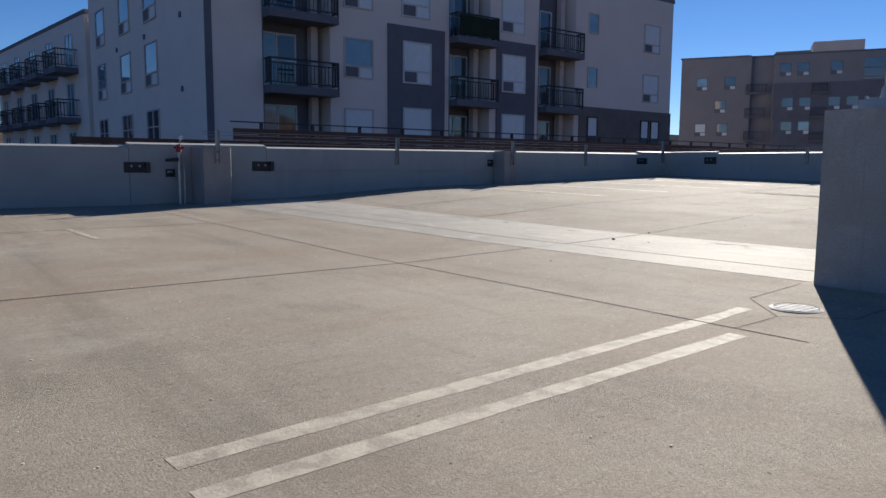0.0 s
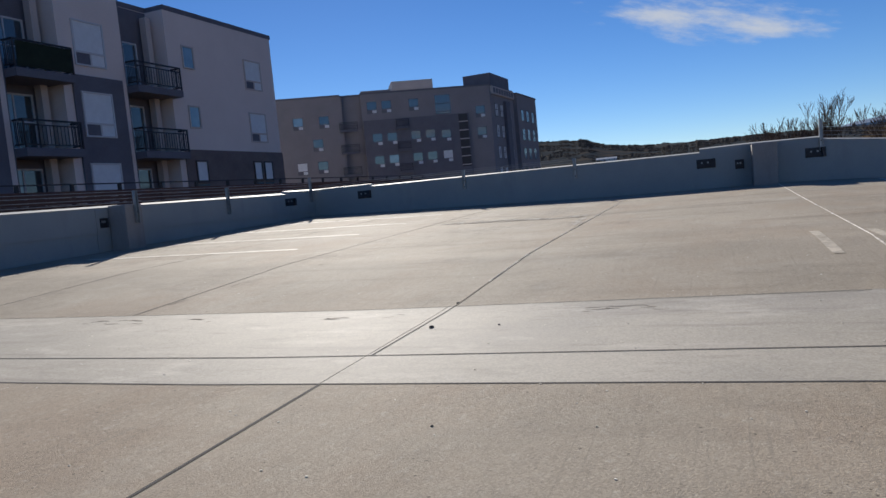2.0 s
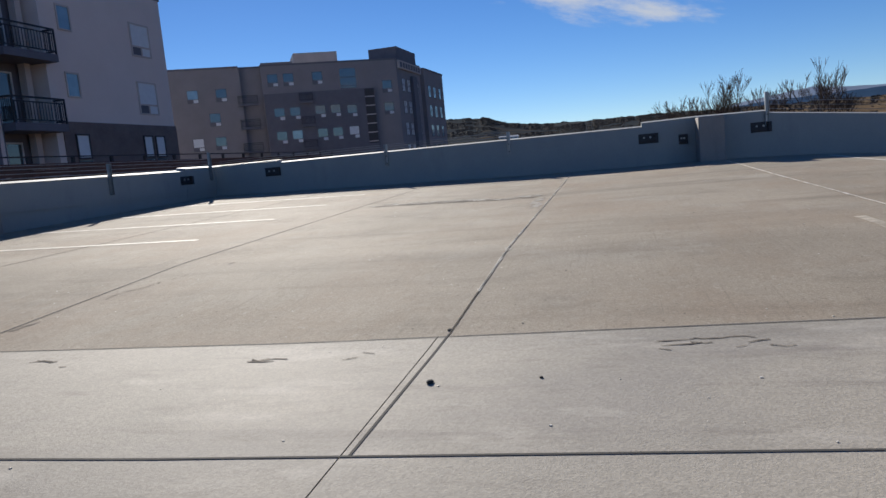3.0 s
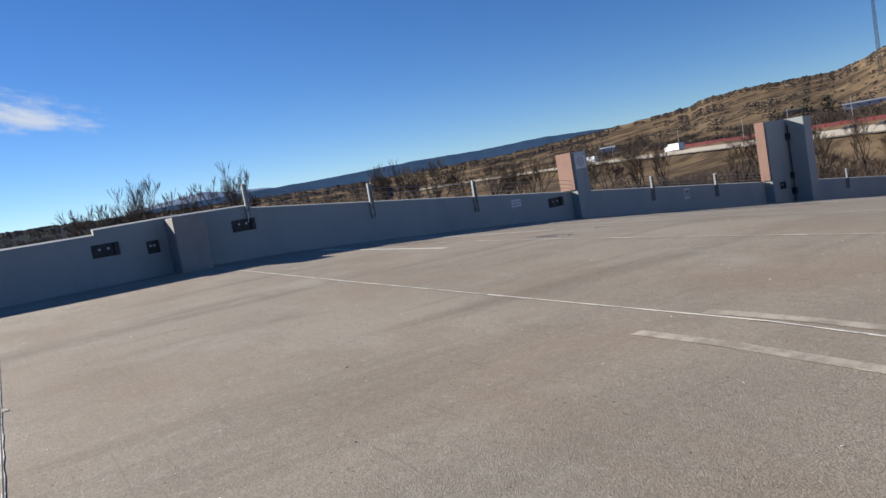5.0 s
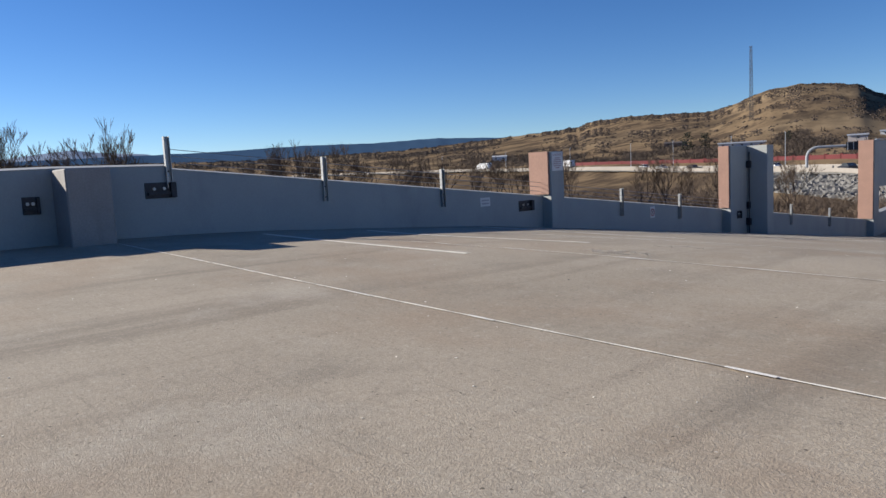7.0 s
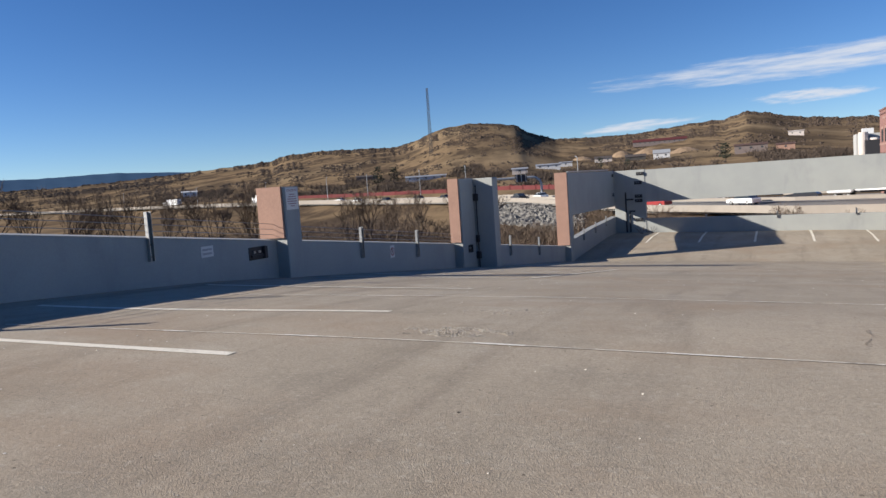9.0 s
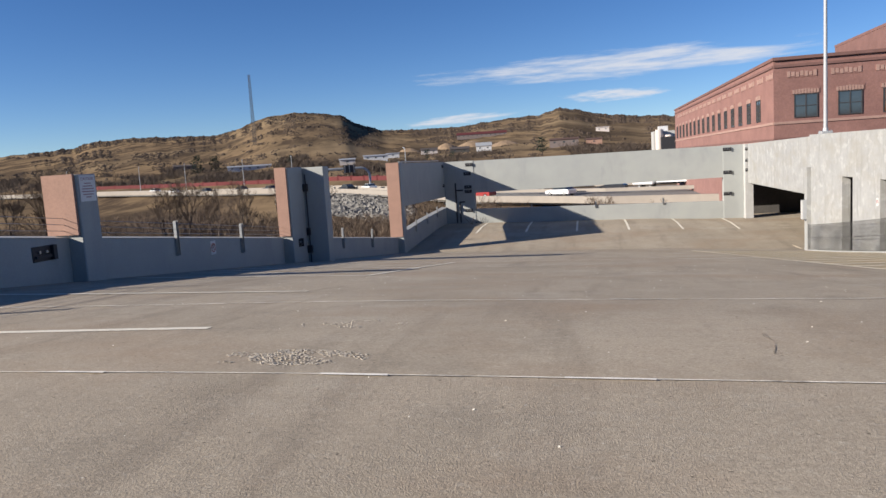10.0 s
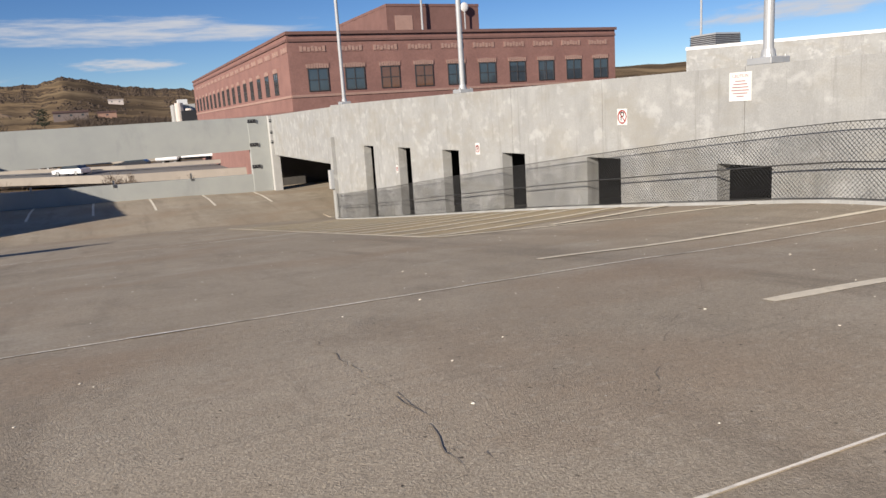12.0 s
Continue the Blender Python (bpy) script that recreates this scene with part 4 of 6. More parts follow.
def plate(x, y, z, facing, w=0.58, h=0.27, pocket=True):
    """A blocked-out pocket with a bolted steel connection plate."""
    p = thing("connection_plate", (x, y, z), "dark steel connection plate bolted to a concrete panel", "bracket", "connection plates")
    p.rotation_euler = (0, 0, radians(facing))
    boxes("pocket", [(0.0, -w / 2, -h / 2, 0.012, w / 2, h / 2)], "darksteel", p, bev=0.004)
    boxes("angle", [(0.012, -w * 0.42, -h * 0.3, 0.06, w * 0.42, -h * 0.1)], "darksteel", p, bev=0.004)
    boxes("lug", [(0.012, w * 0.30, -h * 0.48, 0.09, w * 0.47, h * 0.48)], "darksteel", p, bev=0.004)
    for s in (-0.22, 0.1):
        bm = bmesh.new()
        tube(bm, (0.012, w * s, 0.03), (0.045, w * s, 0.03), 0.028, None, 8)
        part("bolt", bm, "steel", p)


for x, z in ((4.93, 1.09), (8.22, 1.13), (24.9, 1.42)):
    plate(x, YA - 0.003, z, -90, 0.62, 0.26)
plate(16.5, YA - 0.003, 1.28, -90, 0.2, 0.24)
plate(5.72, YA - 0.003, 0.95, -90, 0.22, 0.2)
for y, z in ((16.6, 1.45), (4.8, 1.36), (1.78, 1.38), (3.85, 1.25), (-7.8, 0.42), (-18.9, -0.7)):
    plate(XB - 0.003 if y > -18 else 26.296, y, z, 180, 0.55 if y not in (3.85, -18.9) else 0.25, 0.28)
for z in (1.5, 0.9, 0.0, -0.3, -1.6):
    plate(24.75 if z < 1 else 24.6, YC + 0.034, z, 90, 0.5, 0.22)
for z in (1.45, 0.0, -1.35):
    plate(8.05, YC + 0.034, z, 90, 0.5, 0.22)
for z in (1.4, 0.7, 0.1):
    plate(7.0, YC + 0.505, z, 90, 0.16, 0.18)
for z in (1.5, 0.2, -1.0):
    plate(26.345, -44.2, z, 180, 0.2, 0.2)
bm = bmesh.new()
for a, b in (((25.6, YC + 0.08, -2.4), (25.6, YC + 0.08, 0.3)), ((25.35, YC + 0.08, -2.4), (25.35, YC + 0.08, -1.0)), ((25.35, YC + 0.08, -1.0), (25.0, YC + 0.08, -1.0)), ((25.6, YC + 0.08, -0.2), (25.1, YC + 0.08, -0.2))):
    tube(bm, a, b, 0.05, None, 8)
tagged(finish("drain_pipe", bm, "darksteel"), "dark steel pipes fixed to a painted pier", "pipe")

# standpipe with red valve and gauge
sp = thing("standpipe", (5.85, 18.35, zdeck(5.85, 18.35)), "grey fire standpipe with red valve and white gauge", "standpipe")
bm = bmesh.new()
tube(bm, (0, 0, 0), (0, 0, 1.35), 0.045, None, 10)
part("pipe", bm, "steel", sp)
bm = bmesh.new()
tube(bm, (0.14, 0.05, 0), (0.14, 0.05, 0.9), 0.035, None, 10)
tube(bm, (0.14, 0.05, 0.9), (0.02, 0.0, 1.15), 0.035, None, 10)
part("branch_pipe", bm, "steel", sp)
bm = bmesh.new()
tube(bm, (0, 0, 1.30), (0, 0, 1.50), 0.075, 0.05, 10)
tube(bm, (-0.12, -0.02, 1.42), (0.12, -0.02, 1.42), 0.03, None, 8)
part("valve", bm, "red", sp, "red valve body")
bm = bmesh.new()
tube(bm, (-0.05, -0.05, 1.12), (-0.35, -0.08, 1.10), 0.05, 0.035, 8)
part("hose_outlet", bm, "darksteel", sp)
bm = bmesh.new()
tube(bm, (0.05, -0.03, 1.66), (0.05, 0.02, 1.66), 0.055, None, 14)
part("gauge", bm, "white", sp, "round white gauge")
bm = bmesh.new()
tube(bm, (0.02, 0, 1.5), (0.05, 0, 1.62), 0.015, None, 6)
part("stem", bm, "steel", sp)

# small electric box on the ramp wall's end
eb = thing("electric_box", (8.0, -28.55, -1.2), "grey metal electric box on a concrete wall", "electric box")
boxes("case", [(-0.02, -0.13, -0.4, 0.14, 0.13, 0.4)], "pole", eb, bev=0.01)
boxes("cover", [(0.14, -0.11, -0.37, 0.15, 0.11, 0.37)], "cap", eb)


# ---- signs ----
def words(text, size, material, parent, place, name="lettering"):
    cu = bpy.data.curves.new(name, "FONT")
    cu.body, cu.size, cu.align_x, cu.align_y, cu.extrude = text, size, "CENTER", "CENTER", 0.001
    tmp = new(name, cu)
    me = bpy.data.meshes.new_from_object(tmp.evaluated_get(bpy.context.evaluated_depsgraph_get()))
    bpy.data.objects.remove(tmp)
    me.materials.clear()
    me.materials.append(M[material])
    ob = new(name, me)
    ob.parent = parent
    ob.matrix_local = Matrix.Translation(place) @ Euler((radians(90), 0, radians(90))).to_matrix().to_4x4()
    return ob


def caution_sign(x, y, z, facing, w, h):
    s = thing("caution_sign", (x, y, z), "white metal caution sign with faded red lettering", "sign", "caution signs")
    s.rotation_euler = (0, 0, radians(facing))
    boxes("board", [(0, -w / 2, -h / 2, 0.006, w / 2, h / 2)], "white", s)
    words("CAUTION", h * 0.16, "faded_red", s, (0.008, 0, h * 0.36))
    for i, k in enumerate((0.45, 0.62, 0.74, 0.80, 0.66, 0.34)):
        zz = h * (0.19 - 0.105 * i)
        boxes("text_bar", [(0.0065, -w * k / 2, zz - h * 0.020, 0.0085, w * k / 2, zz + h * 0.020)], "faded_red", s)


caution_sign(26.294, -8.77, 1.55, 180, 0.44, 0.50)
caution_sign(7.826, -7.15, 1.45, 0, 0.42, 0.43)


def no_parking(x, y, z, facing, w, h):
    s = thing("no_parking_sign", (x, y, z), "white metal sign with a red no-parking ring", "sign", "no-parking signs")
    s.rotation_euler = (0, 0, radians(facing))
    boxes("board", [(0, -w / 2, -h / 2, 0.006, w / 2, h / 2)], "white", s)
    bm = bmesh.new()
    r0, r1 = w * 0.36, w * 0.46
    for i in range(28):
        a0, a1 = 2 * math.pi * i / 28, 2 * math.pi * (i + 1) / 28
        vs = [bm.verts.new((xx, r * math.cos(a), r * math.sin(a))) for xx in (0.0066, 0.009) for a in (a0, a1) for r in (r0, r1)]
        bm.faces.new((vs[4], vs[5], vs[7], vs[6]))
        bm.faces.new((vs[0], vs[1], vs[5], vs[4]))
    part("ring", bm, "red", s)
    words("P", w * 0.85, "black", s, (0.007, 0, 0), "letter")
    bm = bmesh.new()
    d = r0 * 0.72
    prism(bm, [(-d - 0.007, d - 0.007), (-d + 0.007, d + 0.007), (d + 0.007, -d + 0.007), (d - 0.007, -d - 0.007)], ay, 0.0095, 0.0105)
    part("slash", bm, "red", s)


no_parking(7.826, -9.9, 1.05, 0, 0.28, 0.30)
no_parking(7.826, -15.7, 0.34, 0, 0.22, 0.30)
no_parking(7.826, -21.5, -0.45, 0, 0.16, 0.24)
no_parking(XB - 0.008, -13.8, -0.22, 180, 0.26, 0.36)
ns = thing("notice_plate", (XB - 0.004, -6.3, 0.62), "small white notice plate with unreadable grey lines on a parapet", "sign")
ns.rotation_euler = (0, 0, radians(180))
boxes("board", [(0, -0.17, -0.11, 0.005, 0.17, 0.11)], "white", ns)
for zz in (0.04, -0.04):
    boxes("text_bar", [(0.0055, -0.13, zz - 0.02, 0.007, 0.13, zz + 0.02)], "pole", ns)


# ---- buildings ----
class Face:
    """A wall plane: s runs along it, z up, d out of it."""
    def __init__(self, parent, p0, p1):
        self.parent, self.p0 = parent, Vector((p0[0], p0[1], 0))
        d = Vector((p1[0] - p0[0], p1[1] - p0[1], 0))
        self.length, self.u = d.length, d.normalized()
        self.n = Vector((self.u.y, -self.u.x, 0))

    def at(self, s, z, d):
        return self.p0 + self.u * s + self.n * d + Vector((0, 0, z))

    def block(self, bm, s0, z0, s1, z1, d0, d1):
        return prism(bm, [(s0, z0), (s1, z0), (s1, z1), (s0, z1)], lambda s, z, t: self.at(s, z, t), d0, d1)

    def add(self, name, s0, z0, s1, z1, d0, d1, material, parent=None, label=""):
        bm = bmesh.new()
        self.block(bm, s0, z0, s1, z1, d0, d1)
        return part(name, bm, material, parent or self.parent, label)

    def window(self, s0, z0, s1, z1, glass="glassblue", frame="frame", split=True, bars=1, d=0.0):
        bm = bmesh.new()
        f = 0.07
        rings = [[bm.verts.new(self.at(x, z, t)) for x, z in ((s0 + o, z0 + o), (s1 - o, z0 + o), (s1 - o, z1 - o), (s0 + o, z1 - o))] for o, t in ((0, d + 0.004), (0, d + 0.06), (f, d + 0.06), (f, d + 0.004))]
        for p, q in zip(rings, rings[1:] + rings[:1]):
            for i in range(4):
                j = (i + 1) % 4
                bm.faces.new((p[i], p[j], q[j], q[i]))
        w = part("window", bm, frame, self.parent)
        zm = z0 + (z1 - z0) * 0.3
        if split:
            self.add("glazing_bar", s0 + f, zm - 0.04, s1 - f, zm + 0.04, d + 0.004, d + 0.055, frame, w)
            sm = (s0 + s1) / 2
            self.add("glazing_bar", sm - 0.04, z0 + f, sm + 0.04, zm - 0.04, d + 0.004, d + 0.055, frame, w)
        elif bars:
            zb = zm + (z1 - z0) * 0.2
            for i in range(1, bars + 1):
                sm = s0 + (s1 - s0) * i / (bars + 1)
                self.add("glazing_bar", sm - 0.035, z0 + f, sm + 0.035, z1 - f, d + 0.004, d + 0.055, frame, w)
            self.add("cross_bar", s0 + f, zb - 0.03, s1 - f, zb + 0.03, d + 0.021, d + 0.05, frame, w)
        self.add("pane", s0 + f, (zm if split else z0 + f), s1 - f, z1 - f, d + 0.003, d + 0.02, glass, w)
        if split:
            self.add("lower_pane", (s0 + s1) / 2 + 0.04, z0 + f, s1 - f, zm, d + 0.003, d + 0.02, "blind", w)
            self.add("air_grille", s0 + f, z0 + f, (s0 + s1) / 2 - 0.04, zm, d + 0.003, d + 0.03, "charcoal", w)
        return w

    def balcony(self, s0, s1, z, depth=1.3, solid=False, near=False):
        b = self.add("balcony", s0, z - 0.32, s1, z, 0.0, depth, "charcoal")
        bm = bmesh.new()
        for a in ((s0, s0 + 0.06), (s1 - 0.06, s1)):
            self.block(bm, a[0], z, a[1], z + 1.1, depth - 0.08, depth - 0.02)
        self.block(bm, s0 + 0.06, z + 1.03, s1 - 0.06, z + 1.1, depth - 0.08, depth - 0.02)
        self.block(bm, s0 + 0.06, z + 0.85, s1 - 0.06, z + 0.9, depth - 0.07, depth - 0.03)
        self.block(bm, s0 + 0.06, z + 0.1, s1 - 0.06, z + 0.15, depth - 0.07, depth - 0.03)
        for e in (s0, s1 - 0.06):
            self.block(bm, e, z + 1.03, e + 0.06, z + 1.1, 0.02, depth - 0.08)
            self.block(bm, e, z + 0.1, e + 0.06, z + 0.15, 0.02, depth - 0.08)
        n = int((s1 - s0) / 0.16)
        spots = [(s0 + (s1 - s0) * i / n - 0.012, s0 + (s1 - s0) * i / n + 0.012, 0.15, 0.85, depth - 0.06, depth - 0.04) for i in range(1, n)]
        spots += [(e + 0.02, e + 0.045, 0.15, 1.03, depth * i / 7 - 0.012, depth * i / 7 + 0.012) for e in (s0, s1 - 0.06) for i in range(1, 7)]
        for a0, a1, h0, h1, t0, t1 in spots:
            if near:
                self.add("baluster", a0, z + h0, a1, z + h1, t0, t1, "darksteel", b)
            else:
                self.block(bm, a0, z + h0, a1, z + h1, t0, t1)
        part("railing", bm, "darksteel", b)
        if solid:
            self.add("screen", s0 + 0.1, z + 0.05, s1 - 0.1, z + 1.0, depth - 0.015, depth - 0.005, "pine", b, "dark green screen on the railing")


def house(name, label, category, z0, z1, foot, material, roof="roof"):
    cx, cy = sum(p[0] for p in foot) / len(foot), sum(p[1] for p in foot) / len(foot)
    h = tagged(new(name), label, category)
    bm = bmesh.new()
    prism(bm, [(p[0], p[1]) for p in foot], lambda s, z, t: (s, z, t), z0, z1)
    part("body", bm, material, h)
    bm = bmesh.new()
    grow = [(cx + (p[0] - cx) * 1.006, cy + (p[1] - cy) * 1.006) for p in foot]
    prism(bm, grow, lambda s, z, t: (s, z, t), z1 + 0.002, z1 + 0.25)
    part("roof_edge", bm, roof, h)
    return h


ap = house("apartment_building", "four-storey grey-brown stucco apartment building with charcoal panels and balconies", "building", -6.0, 11.4,
           [(10.05, 28.0), (12.4, 28.0), (12.4, 29.1), (15.5, 29.1), (15.5, 28.0), (22.0, 28.0), (22.0, 29.1), (24.65, 29.1), (24.65, 28.0), (28.1, 28.0), (28.1, 29.1), (31.0, 29.1), (31.0, 28.0), (40.0, 28.0), (40.0, 47.0), (10.05, 47.0)], "stucco", "charcoal")
F = Face(ap, (10.05, 28.0), (40.0, 28.0))
X = lambda x: x - 10.05
floors = (2.0, 5.0, 8.0)
F.add("corner_trim", 0.0, -6, 0.28, 11.4, 0.0, 0.05, "charcoal")
for a, b in ((12.4, 15.5), (22.0, 24.65), (28.1, 31.0)):
    F.add("recess", X(a) + 0.01, -6, X(b) - 0.01, 11.36, -1.095, -1.06, "charcoal", None, "dark recessed balcony bay")
    F.add("recess_cheek", X(a) + 0.004, -6, X(a) + 0.05, 11.36, -1.055, 0.01, "charcoal")
    F.add("dividing_post", X(b) - 0.62, -6, X(b) - 0.30, 11.0, -0.9, -0.55, "stucco2")
    for z in (-1.5, 1.4, 4.4, 7.4):
        w = F.window(X(a) + 0.2, z + 0.1, X(a) + 2.0, z + 2.35, "glassblue", "frame", False, 1, -1.06)
        F.add("curtain", X(a) + 1.15, z + 0.2, X(a) + 1.9, z + 2.25, -1.036, -1.033, "glass", w)
        if z > 2:
            F.balcony(X(a) + 0.06, X(b) + 0.10, z, 0.62, (a, z) == (22.0, 7.4), True)
            F.add("balcony_floor", X(a) + 0.06, z - 0.3, X(b) - 0.02, z - 0.02, -1.05, -0.002, "charcoal")
for a, b in ((18.44, 21.69), (24.7, 27.8)):
    F.add("charcoal_panel", X(a) if a < 20 else X(a) + 0.38, -2, X(b), 7.58, 0.004, 0.09, "charcoal", None, "raised charcoal wall panel")
for x0, x1, g in ((19.22, 20.85, "blind"), (25.39, 27.04, "blind")):
    for z in (-1.1, 1.95, 4.98, 8.0):
        F.window(X(x0), z, X(x1), z + 1.92, g, "frame", True, 1, 0.09 if z < 7 else 0.0)
for z, g in ((-1.1, "glassblue"), (1.95, "blind"), (5.0, "glassblue"), (8.0, "glassblue")):
    F.window(X(16.16), z, X(17.67), z + 1.75, g, "stucco2", True)
F.add("brick_base", X(31.4), -6, X(40.0) + 0.05, 4.6, 0.0, 0.06, "brown", None, "dark brown brick base")
for z in (5.7, 8.7):
    F.window(X(32.03), z, X(32.9), z + 1.15, "glassblue", "stucco2", False, 0)
    F.window(X(37.1), z - 0.55, X(38.7), z + 1.15, "blind", "stucco2", True)
for x0, x1 in ((32.05, 32.95), (36.95, 37.75), (37.95, 38.8)):
    F.window(X(x0), 2.9, X(x1), 4.05, "blind", "frame_d", False, 0, 0.06)
    F.add("dark_lower_pane", X(x0), 1.4, X(x1), 2.85, 0.062, 0.09, "glass")
F.add("sill_rail", X(13.0), 2.42, X(28.0), 2.48, 0.9, 0.96, "darksteel", None, "thin dark terrace rail")
for x in np.arange(13.0, 28.1, 1.5):
    F.add("rail_post", X(x) - 0.03, 1.4, X(x) + 0.03, 2.42, 0.9, 0.96, "darksteel")
W = Face(ap, (10.05, 47.0), (10.05, 28.0))
for s in (1.7, 6.7, 11.1):
    for z, g in ((2.1, "glass"), (4.75, "glassblue"), (7.7, "glassblue")):
        W.window(s, z, s + 1.95, z + (2.0 if z > 3 else 1.6), g, "stucco2", z > 3)
for s, z in ((16.2, 4.2), (16.2, 7.2), (11.0, 7.0), (6.0, 7.0)):
    W.add("vent", s, z, s + 0.18, z + 0.22, 0.0, 0.06, "charcoal")
E_ = Face(ap, (40.0, 28.0), (40.0, 47.0))
for s in (3.0, 8.0, 13.0):
    for z in (1.95, 5.0, 8.0):
        E_.window(s, z, s + 1.5, z + 1.8)

ap.scale = (1.36, 1.36, 1.36)
ap.location = (0, 0, 1.15 * (1 - 1.36))

wg = house("apartment_wing", "shaded tan apartment wing with rows of dark balconies", "building", -6.0, 10.0, [(9.9, 47.4), (20, 47.4), (18.5, 70), (7.9, 70)], "stucco", "charcoal")
wg.scale, wg.location = ap.scale, ap.location
W2 = Face(wg, (7.9, 70.0), (9.9, 47.4))
for i in range(5):
    s = 1.5 + i * 4.3
    for z in (1.0, 4.0, 7.0):
        W2.window(s, z + 0.1, s + 1.5, z + 2.2, "glassblue", "frame", False, 1)
        W2.balcony(s - 0.3, s + 2.4, z, 1.3)
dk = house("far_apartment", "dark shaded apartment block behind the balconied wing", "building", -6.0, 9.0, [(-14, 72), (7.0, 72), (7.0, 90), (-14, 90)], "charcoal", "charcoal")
dk.scale, dk.location = ap.scale, ap.location
D1 = Face(dk, (-14, 72), (7.0, 72))
for s in (2, 6, 10, 14, 18):
    for z in (1.0, 4.0):
        D1.window(s, z, s + 1.5, z + 1.8, "glass", "stucco", True)

a2 = house("distant_apartments", "four-storey dark grey-brown apartment block with a stepped roof", "building", -6.0, 16.9, [(94, 64), (98.6, 55.7), (99.6, 56.25), (101.0, 53.7), (100.0, 53.15), (109.5, 36), (121.5, 35.6), (121.6, 36.8), (124.0, 36.7), (123.9, 35.55), (136, 35.15), (130, 72)], "stucco_d", "charcoal")
G = Face(a2, (94, 64), (109.5, 36))
L = G.length
G.add("charcoal_bay", 12.5, -6, 28.4, 13.0, 0.0, 0.45, "charcoal", None, "projecting charcoal lower storeys")
G.add("stair_head", 17.2, 17.16, 23.4, 18.5, -6, 0.1, "stucco2")
G.add("roof_parapet", 12.5, 17.16, 17.0, 17.4, -0.3, 0.06, "stucco_d")
G.add("dark_loggia", 23.5, 13.2, 25.8, 16.0, 0.0, 0.06, "glass")
for z in (13.5, 14.7):
    G.add("loggia_rail", 23.5, z, 25.8, z + 0.1, 0.062, 0.12, "charcoal")
G.add("stair_glazing", 26.8, 5.0, 28.2, 12.9, 0.452, 0.50, "frame_d", None, "tall strip of dark stair glazing")
for k in range(6):
    G.add("glazing_bar", 26.8, 5.2 + 1.3 * k, 28.2, 5.35 + 1.3 * k, 0.502, 0.54, "stucco2")
for s, z, g in ((2.2, 12.4, "glassblue"), (2.2, 5.8, "blind"), (4.8, 9.1, "glass"), (5.2, 5.8, "glass"), (13.6, 9.2, "glass"), (13.6, 5.9, "glass"), (15.8, 9.2, "glass"), (15.8, 5.9, "glassblue"), (19.4, 9.2, "glass"), (19.4, 5.9, "glass"), (24.0, 9.0, "glass"),
                (24.0, 5.9, "blind"), (21.6, 9.2, "glass"), (21.6, 5.9, "glass"), (13.2, 14.0, "glass"), (15.4, 14.0, "glass"), (19.5, 14.0, "glass"), (29.6, 12.2, "glass"), (29.6, 9.0, "glass"), (6.0, 12.4, "glass")):
    G.window(s, z, s + 1.5, z + 1.8, g, "charcoal", True, 1, 0.45 if 12.5 < s < 28 and z < 12 else 0.0)
for z in (2.0, 5.3, 8.6, 11.9):
    G.balcony(8.9, 11.6, z, 0.5)
    G.balcony(17.3, 19.2, z - 0.2, 1.0)
S2 = Face(a2, (109.5, 36), (136, 35.15))
for s in (2.0, 4.6, 9.0, 16.4, 19.6, 23.0):
    for z in (2.5, 5.8, 9.1, 12.4):
        S2.window(s, z, s + 1.5, z + 2.0, "blind" if s < 16 else "glassblue", "frame_d", False, 1)
S2.add("dark_bay", 6.5, -4, 8.7, 15.0, 0.0, 0.5, "charcoal")
S2.add("roof_sign_band", 0.5, 15.7, 11.8, 16.9, 0.0, 0.3, "stucco2")
for i in range(8):
    S2.add("louvre", 1.1 + i * 1.32, 15.9, 2.0 + i * 1.32, 16.7, 0.3, 0.34, "charcoal")
S2.add("roof_box", 2.4, 17.16, 12.0, 19.2, -5, -0.5, "charcoal")

# board fence between the deck and the apartments
bf = thing("board_fence", (25, 24.0, 0), "long red-brown horizontal board fence below the apartments", "fence")
for i in range(9):
    z = 0.50 + i * 0.215
    boxes("board", [(-20.5 if i < 7 else -15.5, -0.03, z, 25, 0.0, z + 0.20)], "slat", bf)
boxes("top_rail", [(-15.6, -0.05, 2.62, 25, 0.02, 2.66)], "darksteel", bf)
for i in range(24):
    boxes("post", [(-20.5 + i * 2.0, 0.002, -6, -20.4 + i * 2.0, 0.10, 1.9 if i < 3 else 2.62)], "darksteel", bf)

# brick office building
br = house("brick_office", "large red brick office building with rows of square windows", "building", -6.0, 8.1, [(2.0, -58.5), (2.0, -122), (-31.0, -122), (-31.0, -58.5)], "brick", "brick_d")
N = Face(br, (2.0, -58.5), (-31.0, -58.5))
Lb = N.length


def pier_windows(f, first, pitch, count, w, z0, z1, frame="frame_d", bars=1, glasses=("glass",)):
    for i in range(count):
        s = first + i * pitch
        wn = f.window(s, z0, s + w, z1, glasses[i % len(glasses)], frame, False, bars)
        ln = f.add("lintel", s - 0.16, z1 + 0.02, s + w + 0.16, z1 + 0.44, 0.0, 0.03, "brick")
        for k in range(9):
            a = s - 0.12 + (w + 0.24) * k / 9
            f.add("brick", a, z1 + 0.02, a + (w + 0.24) / 9 - 0.05, z1 + 0.42 - 0.02 * abs(k - 4), 0.032, 0.06, "brick_l", ln)


